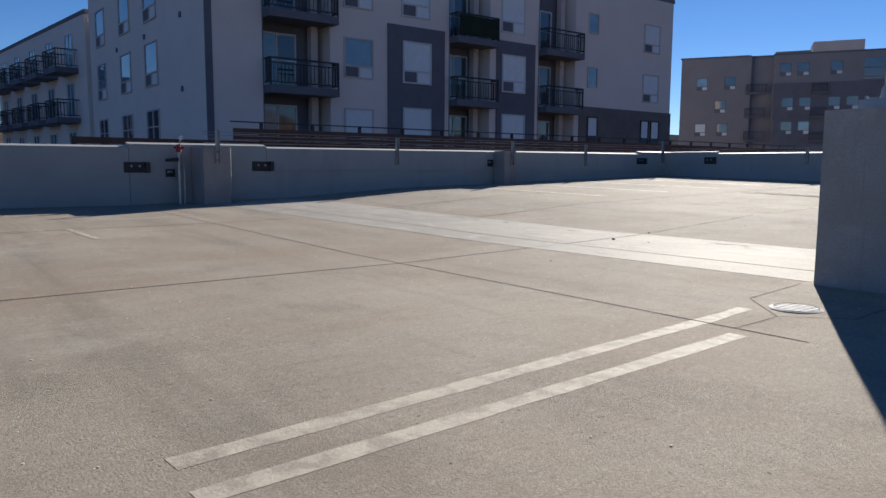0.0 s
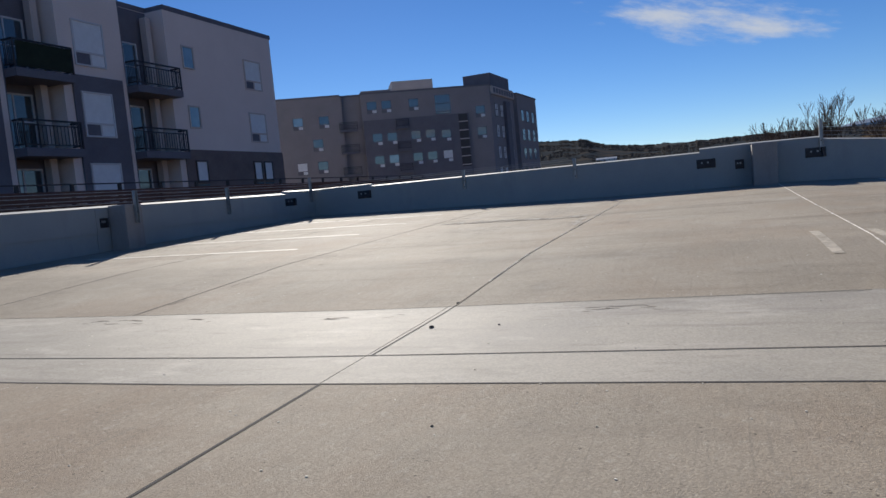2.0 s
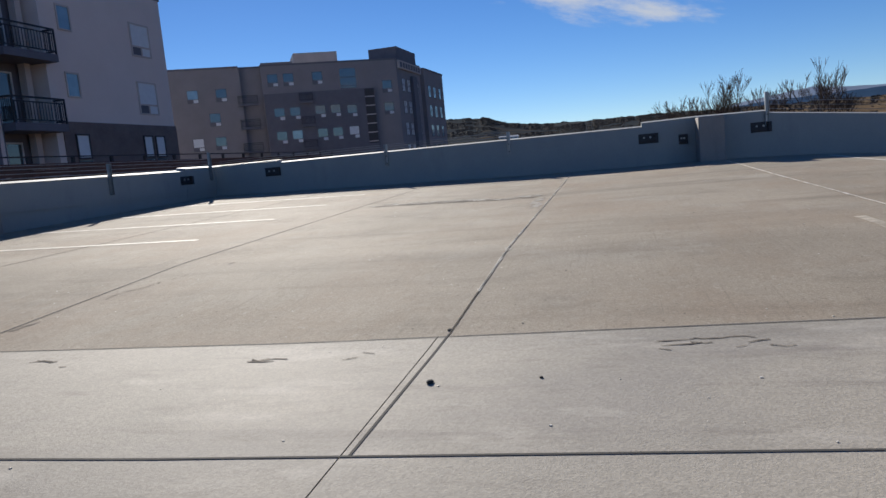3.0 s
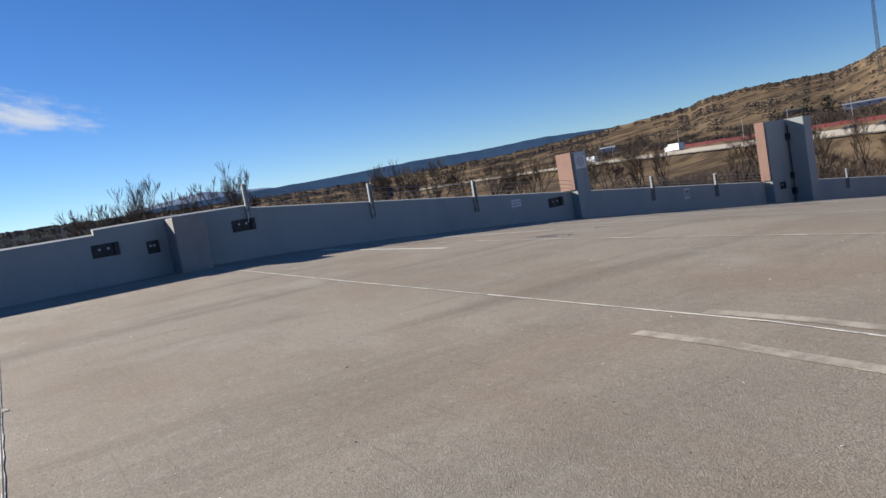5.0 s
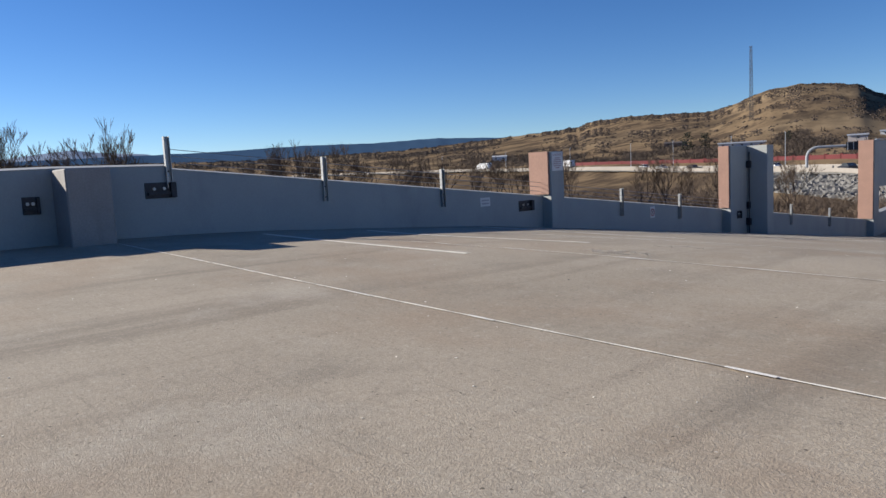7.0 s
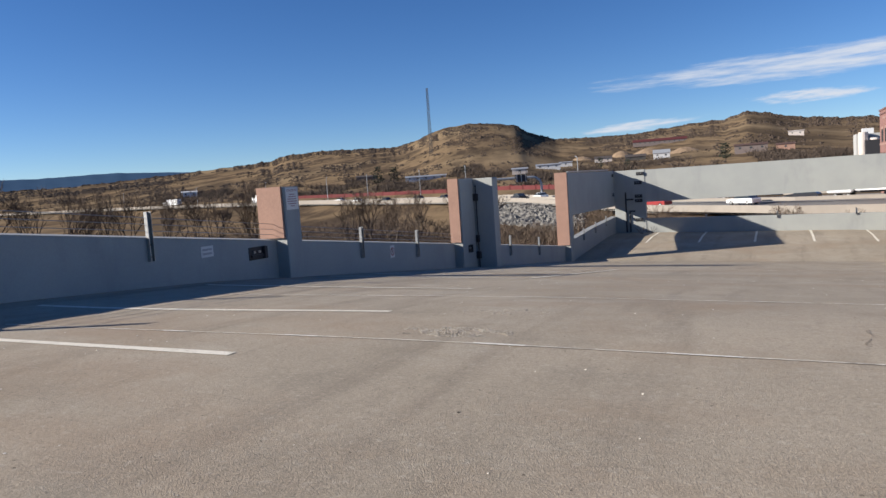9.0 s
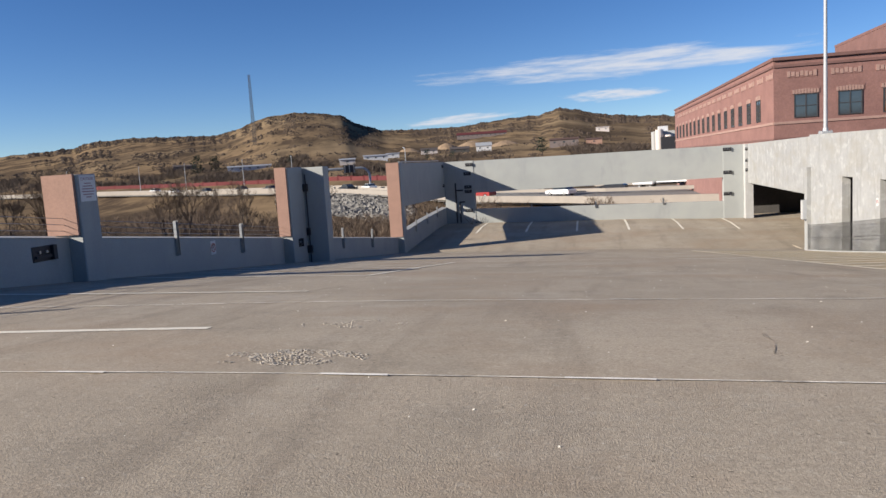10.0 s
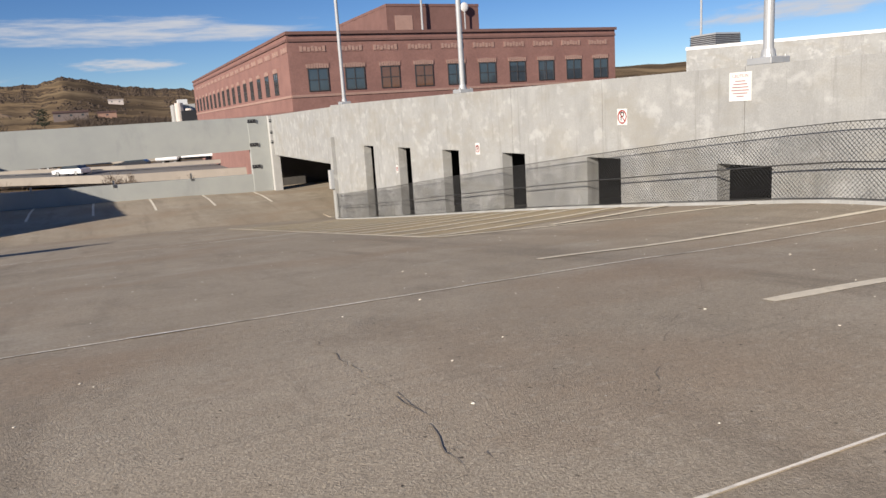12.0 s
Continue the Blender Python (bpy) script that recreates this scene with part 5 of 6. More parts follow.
pier_windows(N, 1.5, 3.2, 10, 1.75, 3.55, 5.4, glasses=("glass", "glass", "glassamber", "glassamber", "glass", "glass", "glass", "glass", "glass", "glass"))
pier_windows(N, 1.5, 3.2, 10, 1.75, -0.6, 1.2)
EB = Face(br, (2.0, -122), (2.0, -58.5))
pier_windows(EB, 2.2, 3.7, 16, 1.5, 3.55, 5.4)
pier_windows(EB, 2.2, 3.7, 16, 1.5, -0.9, 0.9)
for f in (N, EB):
    f.add("sill_course", 0, 3.12, f.length, 3.32, 0.0, 0.07, "brick_l")
    f.add("cornice", 0, 7.55, f.length, 7.75, 0.0, 0.10, "brick_d")
    f.add("lower_course", 0, 1.9, f.length, 2.05, 0.0, 0.05, "brick_d")
    n = int(f.length / 3.2)
    for i in range(n):
        s = (i * 3.2 if f is N else f.length - (i + 1) * 3.2) + 1.0
        sc = f.add("soldier_course", s - 0.05, 6.7, s + 2.21, 7.25, 0.0, 0.02, "brick")
        for k in range(7):
            f.add("brick", s + k * 0.32, 6.75 + 0.06 * (k % 2), s + k * 0.32 + 0.24, 7.2 - 0.05 * (k % 3), 0.022, 0.05, "brick_l", sc)
ph = house("roof_penthouse", "red brick plant room on an office roof", "building", 8.38, 11.2, [(-9.2, -64.5), (-9.2, -80), (-19, -80), (-19, -64.5)], "brick_d", "brick_d")
P1 = Face(ph, (-9.2, -64.5), (-19, -64.5))
P1.add("door", 0.8, 8.4, 2.6, 10.4, 0.0, 0.04, "brick_l", None, "pale metal door")
mast = thing("roof_mast", (-12.6, -64.0, 8.38), "thin grey roof mast with a bracket", "mast")
bm = bmesh.new()
tube(bm, (0, 0, 0), (0, 0, 5.5), 0.12, 0.08, 8)
part("shaft", bm, "pole", mast)
boxes("foot", [(-0.2, -0.2, 0, 0.2, 0.2, 0.15)], "pole", mast)
dish = thing("satellite_dish", (-17.2, -64.0, 8.38), "white satellite dish on a roof post", "satellite dish")
bm = bmesh.new()
tube(bm, (0, 0, 0), (0, 0, 2.6), 0.07, None, 8)
part("post", bm, "pole", dish)
bm = bmesh.new()
bmesh.ops.create_uvsphere(bm, u_segments=16, v_segments=10, radius=0.45)
for v in bm.verts:
    v.co.y = v.co.y * 0.35
    v.co.z += 2.7
part("reflector", bm, "white", dish)
sh = house("white_service_building", "low pale service building with a flat roof", "building", -6.0, 4.7, [(-25.5, -43.0), (-33.5, -32.0), (-46, -40), (-38, -51)], "ramp", "frame")
hv = thing("roof_unit", (-28.5, -43.0, 4.9), "dark louvred rooftop air unit", "air unit")
boxes("case", [(-1.3, -1.3, 0, 1.3, 1.3, 1.0)], "pole", hv)
for i in range(6):
    boxes("louvre", [(-1.33, -1.34, 0.1 + i * 0.14, 1.34, 1.34, 0.17 + i * 0.14)], "darksteel", hv)
lp = thing("yard_pole", (-30.5, -46.5, -6.0), "thin grey yard light pole", "light pole")
bm = bmesh.new()
tube(bm, (0, 0, 0), (0, 0, 16), 0.12, 0.09, 8)
part("shaft", bm, "pole", lp)

# outer walls of the garage below the deck
boxes("outer_wall_east", [(XB + 0.02, -45.3, -7.5, XB + 0.28, -38.0, -3.2), (XB + 0.02, -38.0, -7.5, XB + 0.28, -24.0, -3.6), (XB + 0.02, -24, -7.5, XB + 0.28, -10, -2.3), (XB + 0.02, -10, -7.5, XB + 0.28, YA + 0.28, -0.5)], "brickskin")
boxes("outer_wall_north", [(-26, YA + 0.04, -7.5, XB, YA + 0.28, -0.35)], "brickskin")
for n in ("outer_wall_east", "outer_wall_north"):
    setting(bpy.data.objects[n], "salmon outer wall of the parking garage below the deck")


# ---- land ----
CX, CY = 14.0, 4.0
RIDGE = ((-180, 2.2), (-110, 2.4), (-100, 2.6), (-96.8, 2.6), (-93, 2.92), (-91, 3.2), (-89.3, 3.65), (-88.2, 3.83), (-86.3, 3.4), (-84.5, 3.35), (-80, 2.92), (-75.5, 2.95), (-73.8, 3.1), (-72.3, 3.65), (-71.0, 4.35), (-69.7, 4.58), (-67.5, 4.74),
         (-65.5, 4.5), (-64.3, 4.2), (-63.3, 3.7), (-61.5, 3.28), (-57, 3.35), (-55.5, 3.35), (-53, 3.15), (-51.5, 2.75), (-47, 2.4), (-44.5, 2.2), (-38, 1.75), (-25, 1.55), (-12.6, 1.8), (-3.2, 2.1), (0.5, 2.1), (5.2, 2.2), (8, 2.55), (9.4, 3.08), (13, 3.3), (16, 3.25), (20, 2.6), (60, 2.2), (180, 2.2))
RA, RE = [p[0] for p in RIDGE], [p[1] for p in RIDGE]
ROAD = ((-130, 105, -3.4), (-100, 105, -3.2), (-90, 112, -3.0), (-80, 130, -2.5), (-74, 150, -1.9), (-70, 175, -1.45), (-61, 225, -1.0), (-53, 290, -0.55), (-42, 420, -0.1), (-34, 620, 0.1), (-28, 900, 0.2))
QA = [p[0] for p in ROAD]


def road_at(az):
    r, e = float(np.interp(az, QA, [p[1] for p in ROAD])), float(np.interp(az, QA, [p[2] for p in ROAD]))
    return r, 1.5 + r * math.tan(radians(e))


def zland(az, r):
    zr = 1.5 + 1500 * math.tan(radians(float(np.interp(az, RA, RE))))
    if -130 <= az <= -28:
        rr, rz = road_at(az)
        w = 11 + (8 if az < -74 else 0)
        pts = [(0, -7.5), (60, -7.2), (max(62, rr - w - 30), rz - 2.8), (rr - w - 1, rz - 0.9), (rr + w + 1, rz - 0.5), (rr + w + 60, rz + 2.2)]
        last, lz = rr + w + 60, rz + 2.2
    else:
        pts = [(0, -7.5), (150, -7.2), (400, -6.0)]
        last, lz = 400, -6.0
    if r <= last:
        return float(np.interp(r, [p[0] for p in pts], [p[1] for p in pts]))
    if r > 1500:
        return zr - (r - 1500) * 0.12
    u = (r - last) / (1500 - last)
    wob = noise.noise(Vector((az * 0.11, r * 0.004, 0.3))) * 3.5 * math.sin(math.pi * min(u, 1)) + noise.noise(Vector((az * 0.6, r * 0.012, 4.3))) * 0.5 * math.sin(math.pi * min(u, 1))
    return lz + (zr - lz) * u ** 1.35 + wob + (noise.noise(Vector((az * 1.3, 2.0, 0))) * 3.0 + noise.noise(Vector((az * 4.0, 7.0, 0))) * 1.5) * u


def polar(az, r):
    return CX + r * math.cos(radians(az)), CY + r * math.sin(radians(az))


RS = [0.5, 30, 60, 85, 95, 105, 118, 130, 142, 155, 170, 185, 200, 215, 230, 245, 262, 285, 310, 345, 390, 450, 520, 600, 700, 810, 930, 1060, 1200, 1350, 1500, 1650, 2400]
AZ = list(np.arange(-180, 180.01, 1.0))
AZ = [a for a in AZ if not -110 < a < 22] + list(np.arange(-110, 22.01, 0.5))
AZ = sorted(set(round(float(a), 2) for a in AZ))
verts, faces = [], []
for a in AZ:
    for r in RS:
        x, y = polar(a, r)
        verts.append((x, y, zland(a, r)))
nr = len(RS)
for i in range(len(AZ) - 1):
    for j in range(nr - 1):
        faces.append((i * nr + j, i * nr + j + 1, (i + 1) * nr + j + 1, (i + 1) * nr + j))
me = bpy.data.meshes.new("ground")
me.from_pydata(verts, [], faces)
me.materials.append(M["ground"])
for p in me.polygons:
    p.use_smooth = True
# eastern slopes take the colour that has haze and shade in it
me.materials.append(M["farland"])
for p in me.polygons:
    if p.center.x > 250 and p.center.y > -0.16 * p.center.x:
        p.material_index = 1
setting(new("ground", me), "dry grass and scrub land rising to brown hills")


def far_ridge(name, r, prof, material, label):
    bm = bmesh.new()
    A, B = [p[0] for p in prof], [p[1] for p in prof]
    prev = None
    for az in np.arange(A[0], A[-1] + 0.01, 0.25):
        el = float(np.interp(az, A, B)) + 0.05 * noise.noise(Vector((az * 0.8, r, 0))) + 0.012 * noise.noise(Vector((az * 3, r, 3)))
        x, y = polar(az, r)
        x2, y2 = polar(az, r * 0.8)
        e = [bm.verts.new((x2, y2, -20)), bm.verts.new((x, y, 1.5 + r * math.tan(radians(max(el, 0.2)))))]
        if prev:
            bm.faces.new((prev[0], e[0], e[1], prev[1]))
        prev = e
    ob = setting(finish(name, bm, material), label)
    for p in ob.data.polygons:
        p.use_smooth = True


# no air haze here: the ridges carry it in their base colours
far_ridge("backdrop", 3400, ((-50, 1.2), (-46, 2.35), (-41, 2.58), (-36, 2.45), (-30, 2.5), (-23, 2.3), (-17, 2.25), (-11, 2.15), (-5, 1.7), (2, 0.5)), "farblue", "long mountain ridge, blue haze put into its colour")
far_ridge("backdrop", 4200, ((-24, 1.0), (-19, 2.35), (-16, 2.55), (-14, 2.8), (-12, 2.6), (-9, 2.2), (-4, 1.2)), "snow", "far snow-dusted mountain, pale blue haze put into its colour")


def ribbon(name, off0, off1, dz0, dz1, material, label, a0=-129, a1=-28.5):
    bm = bmesh.new()
    prev = None
    for az in np.arange(a0, a1, 0.75):
        rr, rz = road_at(az)
        k = 1.6 if az < -76 else 1.0
        q = []
        for o, d in ((off0, dz0), (off1, dz1), (off1, dz1 - 0.5), (off0, dz0 - 0.5)):
            x, y = polar(az, rr + o * k)
            q.append(bm.verts.new((x, y, rz + d)))
        if prev:
            for i in range(4):
                j = (i + 1) % 4
                bm.faces.new((prev[i], q[i], q[j], prev[j]))
        prev = q
    return setting(finish(name, bm, material), label)


ribbon("road", -11, 11, 0.0, 0.35, "asphalt", "pale concrete highway across the valley")
for o, h in ((-11.6, 0.75), (-0.3, 1.0), (11.2, 1.1)):
    ribbon("barrier", o, o + 0.5, h, h, "barrier", "pale concrete highway barrier")
ribbon("barrier_base", -11.65, -11.1, 0.3, 0.3, "barrier", "pale concrete highway barrier")

# red sound wall above the highway
bm = bmesh.new()
prev = None
rw = thing("sound_wall", (*polar(-62, 292), 0), "long dull red panelled sound wall above the highway", "wall")
ro = rw.location
for az in np.arange(-80, -50.0, 1.0):
    r0, z0 = road_at(az)
    r1, z1 = road_at(az + 1.0)
    p, q = Vector((*polar(az, r0 + 62), z0 + 1.0)) - ro, Vector((*polar(az + 1.0, r1 + 62), z1 + 1.0)) - ro
    bm = bmesh.new()
    d = (q - p)
    n = Vector((-d.y, d.x, 0)).normalized() * 0.3
    vs = [bm.verts.new(v) for v in (p, q, q + Vector((0, 0, 2.1)), p + Vector((0, 0, 2.1)), p + n, q + n, q + n + Vector((0, 0, 2.1)), p + n + Vector((0, 0, 2.1)))]
    for f in ((0, 1, 2, 3), (7, 6, 5, 4), (3, 2, 6, 7), (0, 3, 7, 4), (1, 5, 6, 2)):
        bm.faces.new([vs[i] for i in f])
    part("panel", bm, "redwall", rw)
    boxes("post", [(p.x - 0.4, p.y - 0.4, p.z - 1, p.x + 0.4, p.y + 0.4, p.z + 2.4)], "redwall", rw)


# ---- vehicles ----
def car(az, off, paint, long=4.6, tall=1.45, kind="car", label=""):
    rr, rz = road_at(az)
    r2, z2 = road_at(az + 0.5)
    k = 1.6 if az < -76 else 1.0
    x, y = polar(az, rr + off * k)
    x2, y2 = polar(az + 0.5, r2 + off * k)
    c = thing(kind, (x, y, rz + 0.05 + 0.016 * (off + 11)), label, kind, "highway traffic")
    c.rotation_euler = (0, 0, math.atan2(y2 - y, x2 - x))
    l, w = long / 2, 0.95
    bm = bmesh.new()
    if kind == "car":
        prism(bm, [(-l, 0.3), (l, 0.3), (l, 0.75), (l * 0.55, 0.92), (-l * 0.9, 0.95), (-l, 0.8)], ax, -w, w)
        part("body", bm, paint, c)
        bm = bmesh.new()
        prism(bm, [(l * 0.5, 0.92), (l * 0.15, tall), (-l * 0.6, tall), (-l * 0.88, 0.95)], ax, -w * 0.88, w * 0.88)
        part("cabin", bm, "glass", c)
        boxes("roof", [(-l * 0.58, -w * 0.8, tall + 0.002, l * 0.13, w * 0.8, tall + 0.04)], paint, c)
        wx = (-l * 0.62, l * 0.62)
    else:
        boxes("trailer", [(-l, -1.25, 1.0, l * 0.45, 1.25, 3.9)], "carwhite", c)
        boxes("cab", [(l * 0.52, -1.2, 0.7, l, 1.2, 2.9)], paint, c, bev=0.15)
        boxes("windscreen", [(l + 0.002, -1.0, 1.7, l + 0.03, 1.0, 2.6)], "glass", c)
        boxes("chassis", [(-l, -0.5, 0.7, l * 0.9, 0.5, 0.99)], "darksteel", c)
        wx = (-l * 0.85, -l * 0.65, l * 0.6, l * 0.85)
    for a in wx:
        for s in (-1, 1):
            bm = bmesh.new()
            tube(bm, (a, s * (w - 0.2), 0.34), (a, s * w, 0.34), 0.34, None, 12)
            wh = part("wheel", bm, "rubber", c)
            bm = bmesh.new()
            tube(bm, (a, s * (w + 0.001), 0.34), (a, s * (w + 0.012), 0.34), 0.18, None, 10)
            part("rim", bm, "steel", wh)


for az, off, paint, lab in ((-60.0, -5, "cardark", "dark car"), (-62.5, 4, "cardark", "dark car"), (-64.6, 4, "cardark", "dark car"), (-65.6, 5, "carwhite", "white car"), (-56.5, 5, "carwhite", "white car"),
                            (-57.8, -4, "carwhite", "white car"), (-70.3, -4, "cardark", "dark car"), (-72.0, 4, "carwhite", "white car"), (-86.6, -3, "carwhite", "white car"), (-80.5, -6, "carred", "red car"), (-90.6, 4, "cardark", "dark car")):
    car(az, off, paint, label=lab + " driving on the far highway")
for az, off in ((-44.2, 5), (-50.6, 6), (-83.5, 5), (-95.5, 5)):
    car(az, off, "carwhite", 14.0, 3.0, "truck", "white box truck on the far highway")

# highway lamp posts and sign gantry
for az in (-41, -46, -51.0, -55.6, -58.7, -62.8, -66.4, -75):
    rr, rz = road_at(az)
    s = thing("street_lamp", (*polar(az, rr + 14), rz), "slim grey highway lamp post", "street lamp", "highway lamps")
    bm = bmesh.new()
    tube(bm, (0, 0, 0), (0, 0, 9.5), 0.13, 0.08, 6)
    part("pole", bm, "pole", s)
    bm = bmesh.new()
    tube(bm, (0, 0, 9.4), (0.7, -1.2, 9.7), 0.07, None, 5)
    part("arm", bm, "pole", s)
    boxes("lamp_head", [(0.5, -1.7, 9.65, 0.8, -1.1, 9.78)], "pole", s)
g = thing("sign_gantry", (*polar(-70.0, 178), road_at(-70)[1]), "curved steel highway gantry with a dark sign back", "sign gantry")
g.rotation_euler = (0, 0, radians(-70 + 8))
for y0 in (-7.0, 7.0):
    bm = bmesh.new()
    pts = [(0, y0, 0)] + [(0, y0 - math.copysign(2.2, y0) * (1 - math.cos(a)), 3.0 + 2.2 * math.sin(a)) for a in np.linspace(0, math.pi / 2, 6)]
    for p, q in zip(pts, pts[1:]):
        tube(bm, p, q, 0.3, None, 8)
    part("leg", bm, "pole", g)
bm = bmesh.new()
tube(bm, (0, -4.8, 5.2), (0, 4.8, 5.2), 0.3, None, 8)
part("beam", bm, "pole", g)
boxes("sign_panel", [(-0.5, -3.4, 4.2, -0.35, -0.6, 6.0)], "darksteel", g)
for i in range(3):
    boxes("stiffener", [(-0.62, -3.2 + i * 1.1, 4.2, -0.502, -3.05 + i * 1.1, 6.0)], "pole", g)

# lattice radio mast on the hill
tw = thing("radio_mast", (*polar(-64.3, 820), zland(-64.3, 820)), "tall thin lattice radio mast on a hillside", "radio mast")
bm = bmesh.new()
hh, hw = 76.0, 1.5
for i in range(4):
    a = math.pi / 4 + i * math.pi / 2
    tube(bm, (hw * 1.4 * math.cos(a), hw * 1.4 * math.sin(a), 0), (hw * 0.8 * math.cos(a), hw * 0.8 * math.sin(a), hh), 0.16, 0.12, 4)
part("leg_frame", bm, "darksteel", tw)
bm = bmesh.new()
for k in range(24):
    z0, z1 = hh * k / 24, hh * (k + 1) / 24
    for i in range(4):
        a, b = math.pi / 4 + i * math.pi / 2, math.pi / 4 + (i + 1) * math.pi / 2
        r0, r1 = hw * (1.4 - 0.6 * k / 24), hw * (1.4 - 0.6 * (k + 1) / 24)
        tube(bm, (r0 * math.cos(a), r0 * math.sin(a), z0), (r1 * math.cos(b), r1 * math.sin(b), z1), 0.09, None, 3)
        tube(bm, (r0 * math.cos(b), r0 * math.sin(b), z0), (r1 * math.cos(a), r1 * math.sin(a), z1), 0.09, None, 3)
part("bracing", bm, "darksteel", tw)


# ---- small far houses ----
def shed(az, r, w, d, h, wall, roof, label, name="farm_building", roll=0, gable=2.0):
    x, y = polar(az, r)
    z = zland(az, r)
    s = thing(name, (x, y, z), label, "house", "hillside houses")
    s.rotation_euler = (0, 0, radians(az + 90 + roll))
    boxes("body", [(-w / 2, -d / 2, -2, w / 2, d / 2, h)], wall, s)
    bm = bmesh.new()
    prism(bm, [(-d / 2 - 0.5, h + 0.002), (d / 2 + 0.5, h + 0.002), (0, h + gable)], lambda a, zz, t: (t, a, zz), -w / 2 - 0.4, w / 2 + 0.4)
    part("roof", bm, roof, s)
    n = max(1, int(w / 5))
    for i in range(n):
        a = -w / 2 + (i + 0.5) * w / n
        boxes("window", [(a - 0.6, -d / 2 - 0.05, h * 0.45, a + 0.6, -d / 2 - 0.003, h * 0.75)], "glass", s)
        boxes("window", [(a - 0.6, d / 2 + 0.003, h * 0.45, a + 0.6, d / 2 + 0.05, h * 0.75)], "glass", s)


def up_slope(az, el, near=200):
    """How far off the land seen at that height above the horizon lies."""
    r = near
    while r < 1450 and math.degrees(math.atan2(zland(az, r) - 1.5, r)) < el:
        r += 5
    return r


def shed_at(az, el, wide, *rest, **more):
    """As shed, but wide in degrees and placed by the height at which the slope carries it."""
    r = up_slope(az, el)
    shed(az, r, 2 * r * math.tan(radians(wide / 2)), *rest, **more)


shed_at(-81.9, 2.05, 3.9, 12, 3.2, "brown", "redroof", "long dark building with a red roof on the hill", gable=3.0)
shed_at(-77.6, 0.95, 1.3, 8, 3, "stucco2", "roof", "grey house with a pale gable and dark roof")
shed_at(-80.0, 0.92, 1.5, 9, 2.6, "dark", "roof", "long open barn with a dark roof on the slope", gable=2.0)
shed_at(-81.9, 0.95, 1.2, 8, 3.4, "frame", "pole", "pale garage with a grey gable roof on the slope", gable=2.6)
shed_at(-73.3, 0.75, 1.9, 7, 2.6, "frame", "pole", "low white trailer building on the slope", gable=0.8)
shed_at(-71.0, 0.55, 1.2, 7, 2.4, "stucco2", "pole", "low grey trailer building on the slope", gable=0.8)
shed_at(-74.7, 0.85, 1.0, 8, 3.0, "frame", "pole", "low white building with a flat roof", gable=0.6)
shed_at(-88.1, 0.95, 2.2, 10, 3.4, "brown", "slat", "rusty brown sheds on the slope", gable=1.2)
shed_at(-90.4, 0.9, 1.2, 9, 3.0, "brickskin", "slat", "rusty brown sheds on the slope", gable=1.0)
shed_at(-91.2, 1.85, 1.0, 9, 3.6, "stucco2", "stucco2", "pale grey farm building on the slope", gable=0.8)
shed(-45.6, 620, 12, 8, 4, "frame", "frame", "distant white building by the highway", gable=1.0)
shed_at(-63.6, 0.55, 3.2, 8, 2.2, "frame", "pole", "long low white building above the sound wall", gable=0.8)
shed_at(-59.0, 0.9, 1.6, 8, 2.2, "brown", "roof", "low brown house among trees on the slope", gable=1.2)
shed(8.0, 900, 24, 14, 3, "frame", "frame", "distant pale sunlit roofs among bare trees", gable=2.0)

# heaps of earth beside the yard
for az, el, w, h in ((-79.0, 1.25, 12, 5.5), (-81.0, 1.35, 16, 5.0), (-83.6, 1.3, 15, 3.5), (-76.0, 1.25, 12, 3.0)):
    r = up_slope(az, el)
    bm = bmesh.new()
    rows = []
    for i in range(9):
        u = i / 8
        rows.append([bm.verts.new((math.cos(k * 0.349) * w * (1 - u) * (1 + 0.2 * noise.noise(Vector((k, u * 3, az)))), math.sin(k * 0.349) * w * (1 - u) * 0.8, -1.5 + (h + 1.5) * (1 - (1 - u) ** 1.6) + 0.4 * noise.noise(Vector((k * 0.7, i, az))))) for k in range(18)])
    for a, b in zip(rows, rows[1:]):
        for k in range(18):
            bm.faces.new((a[k], a[(k + 1) % 18], b[(k + 1) % 18], b[k]))
    bmesh.ops.remove_doubles(bm, verts=bm.verts, dist=0.01)
    o = tagged(finish("earth_mound", bm, "earth"), "bare sandy heap of earth beside the yard", "mound", "earth mounds")
    o.location = (*polar(az, r), zland(az, r))
fc = thing("concrete_plant", (*polar(-95.3, 300), zland(-95.3, 300)), "white concrete batching plant with silos", "plant building")
boxes("block", [(-4, -5, -1, 4, 5, 9.5)], "cap", fc)
boxes("tower", [(-2, -4, 9.52, 1.5, 0, 11.5)], "frame", fc)
for i, (x, y) in enumerate(((2.0, 7.0), (-1.5, 8.5), (-8, 1))):
    bm = bmesh.new()
    tube(bm, (x, y, -1), (x, y, 10.0 - i * 2.2), 1.5, None, 14)
    part("silo", bm, "stucco2", fc)
boxes("hopper", [(-6, 10.5, -1, 2, 14, 7)], "darksteel", fc)


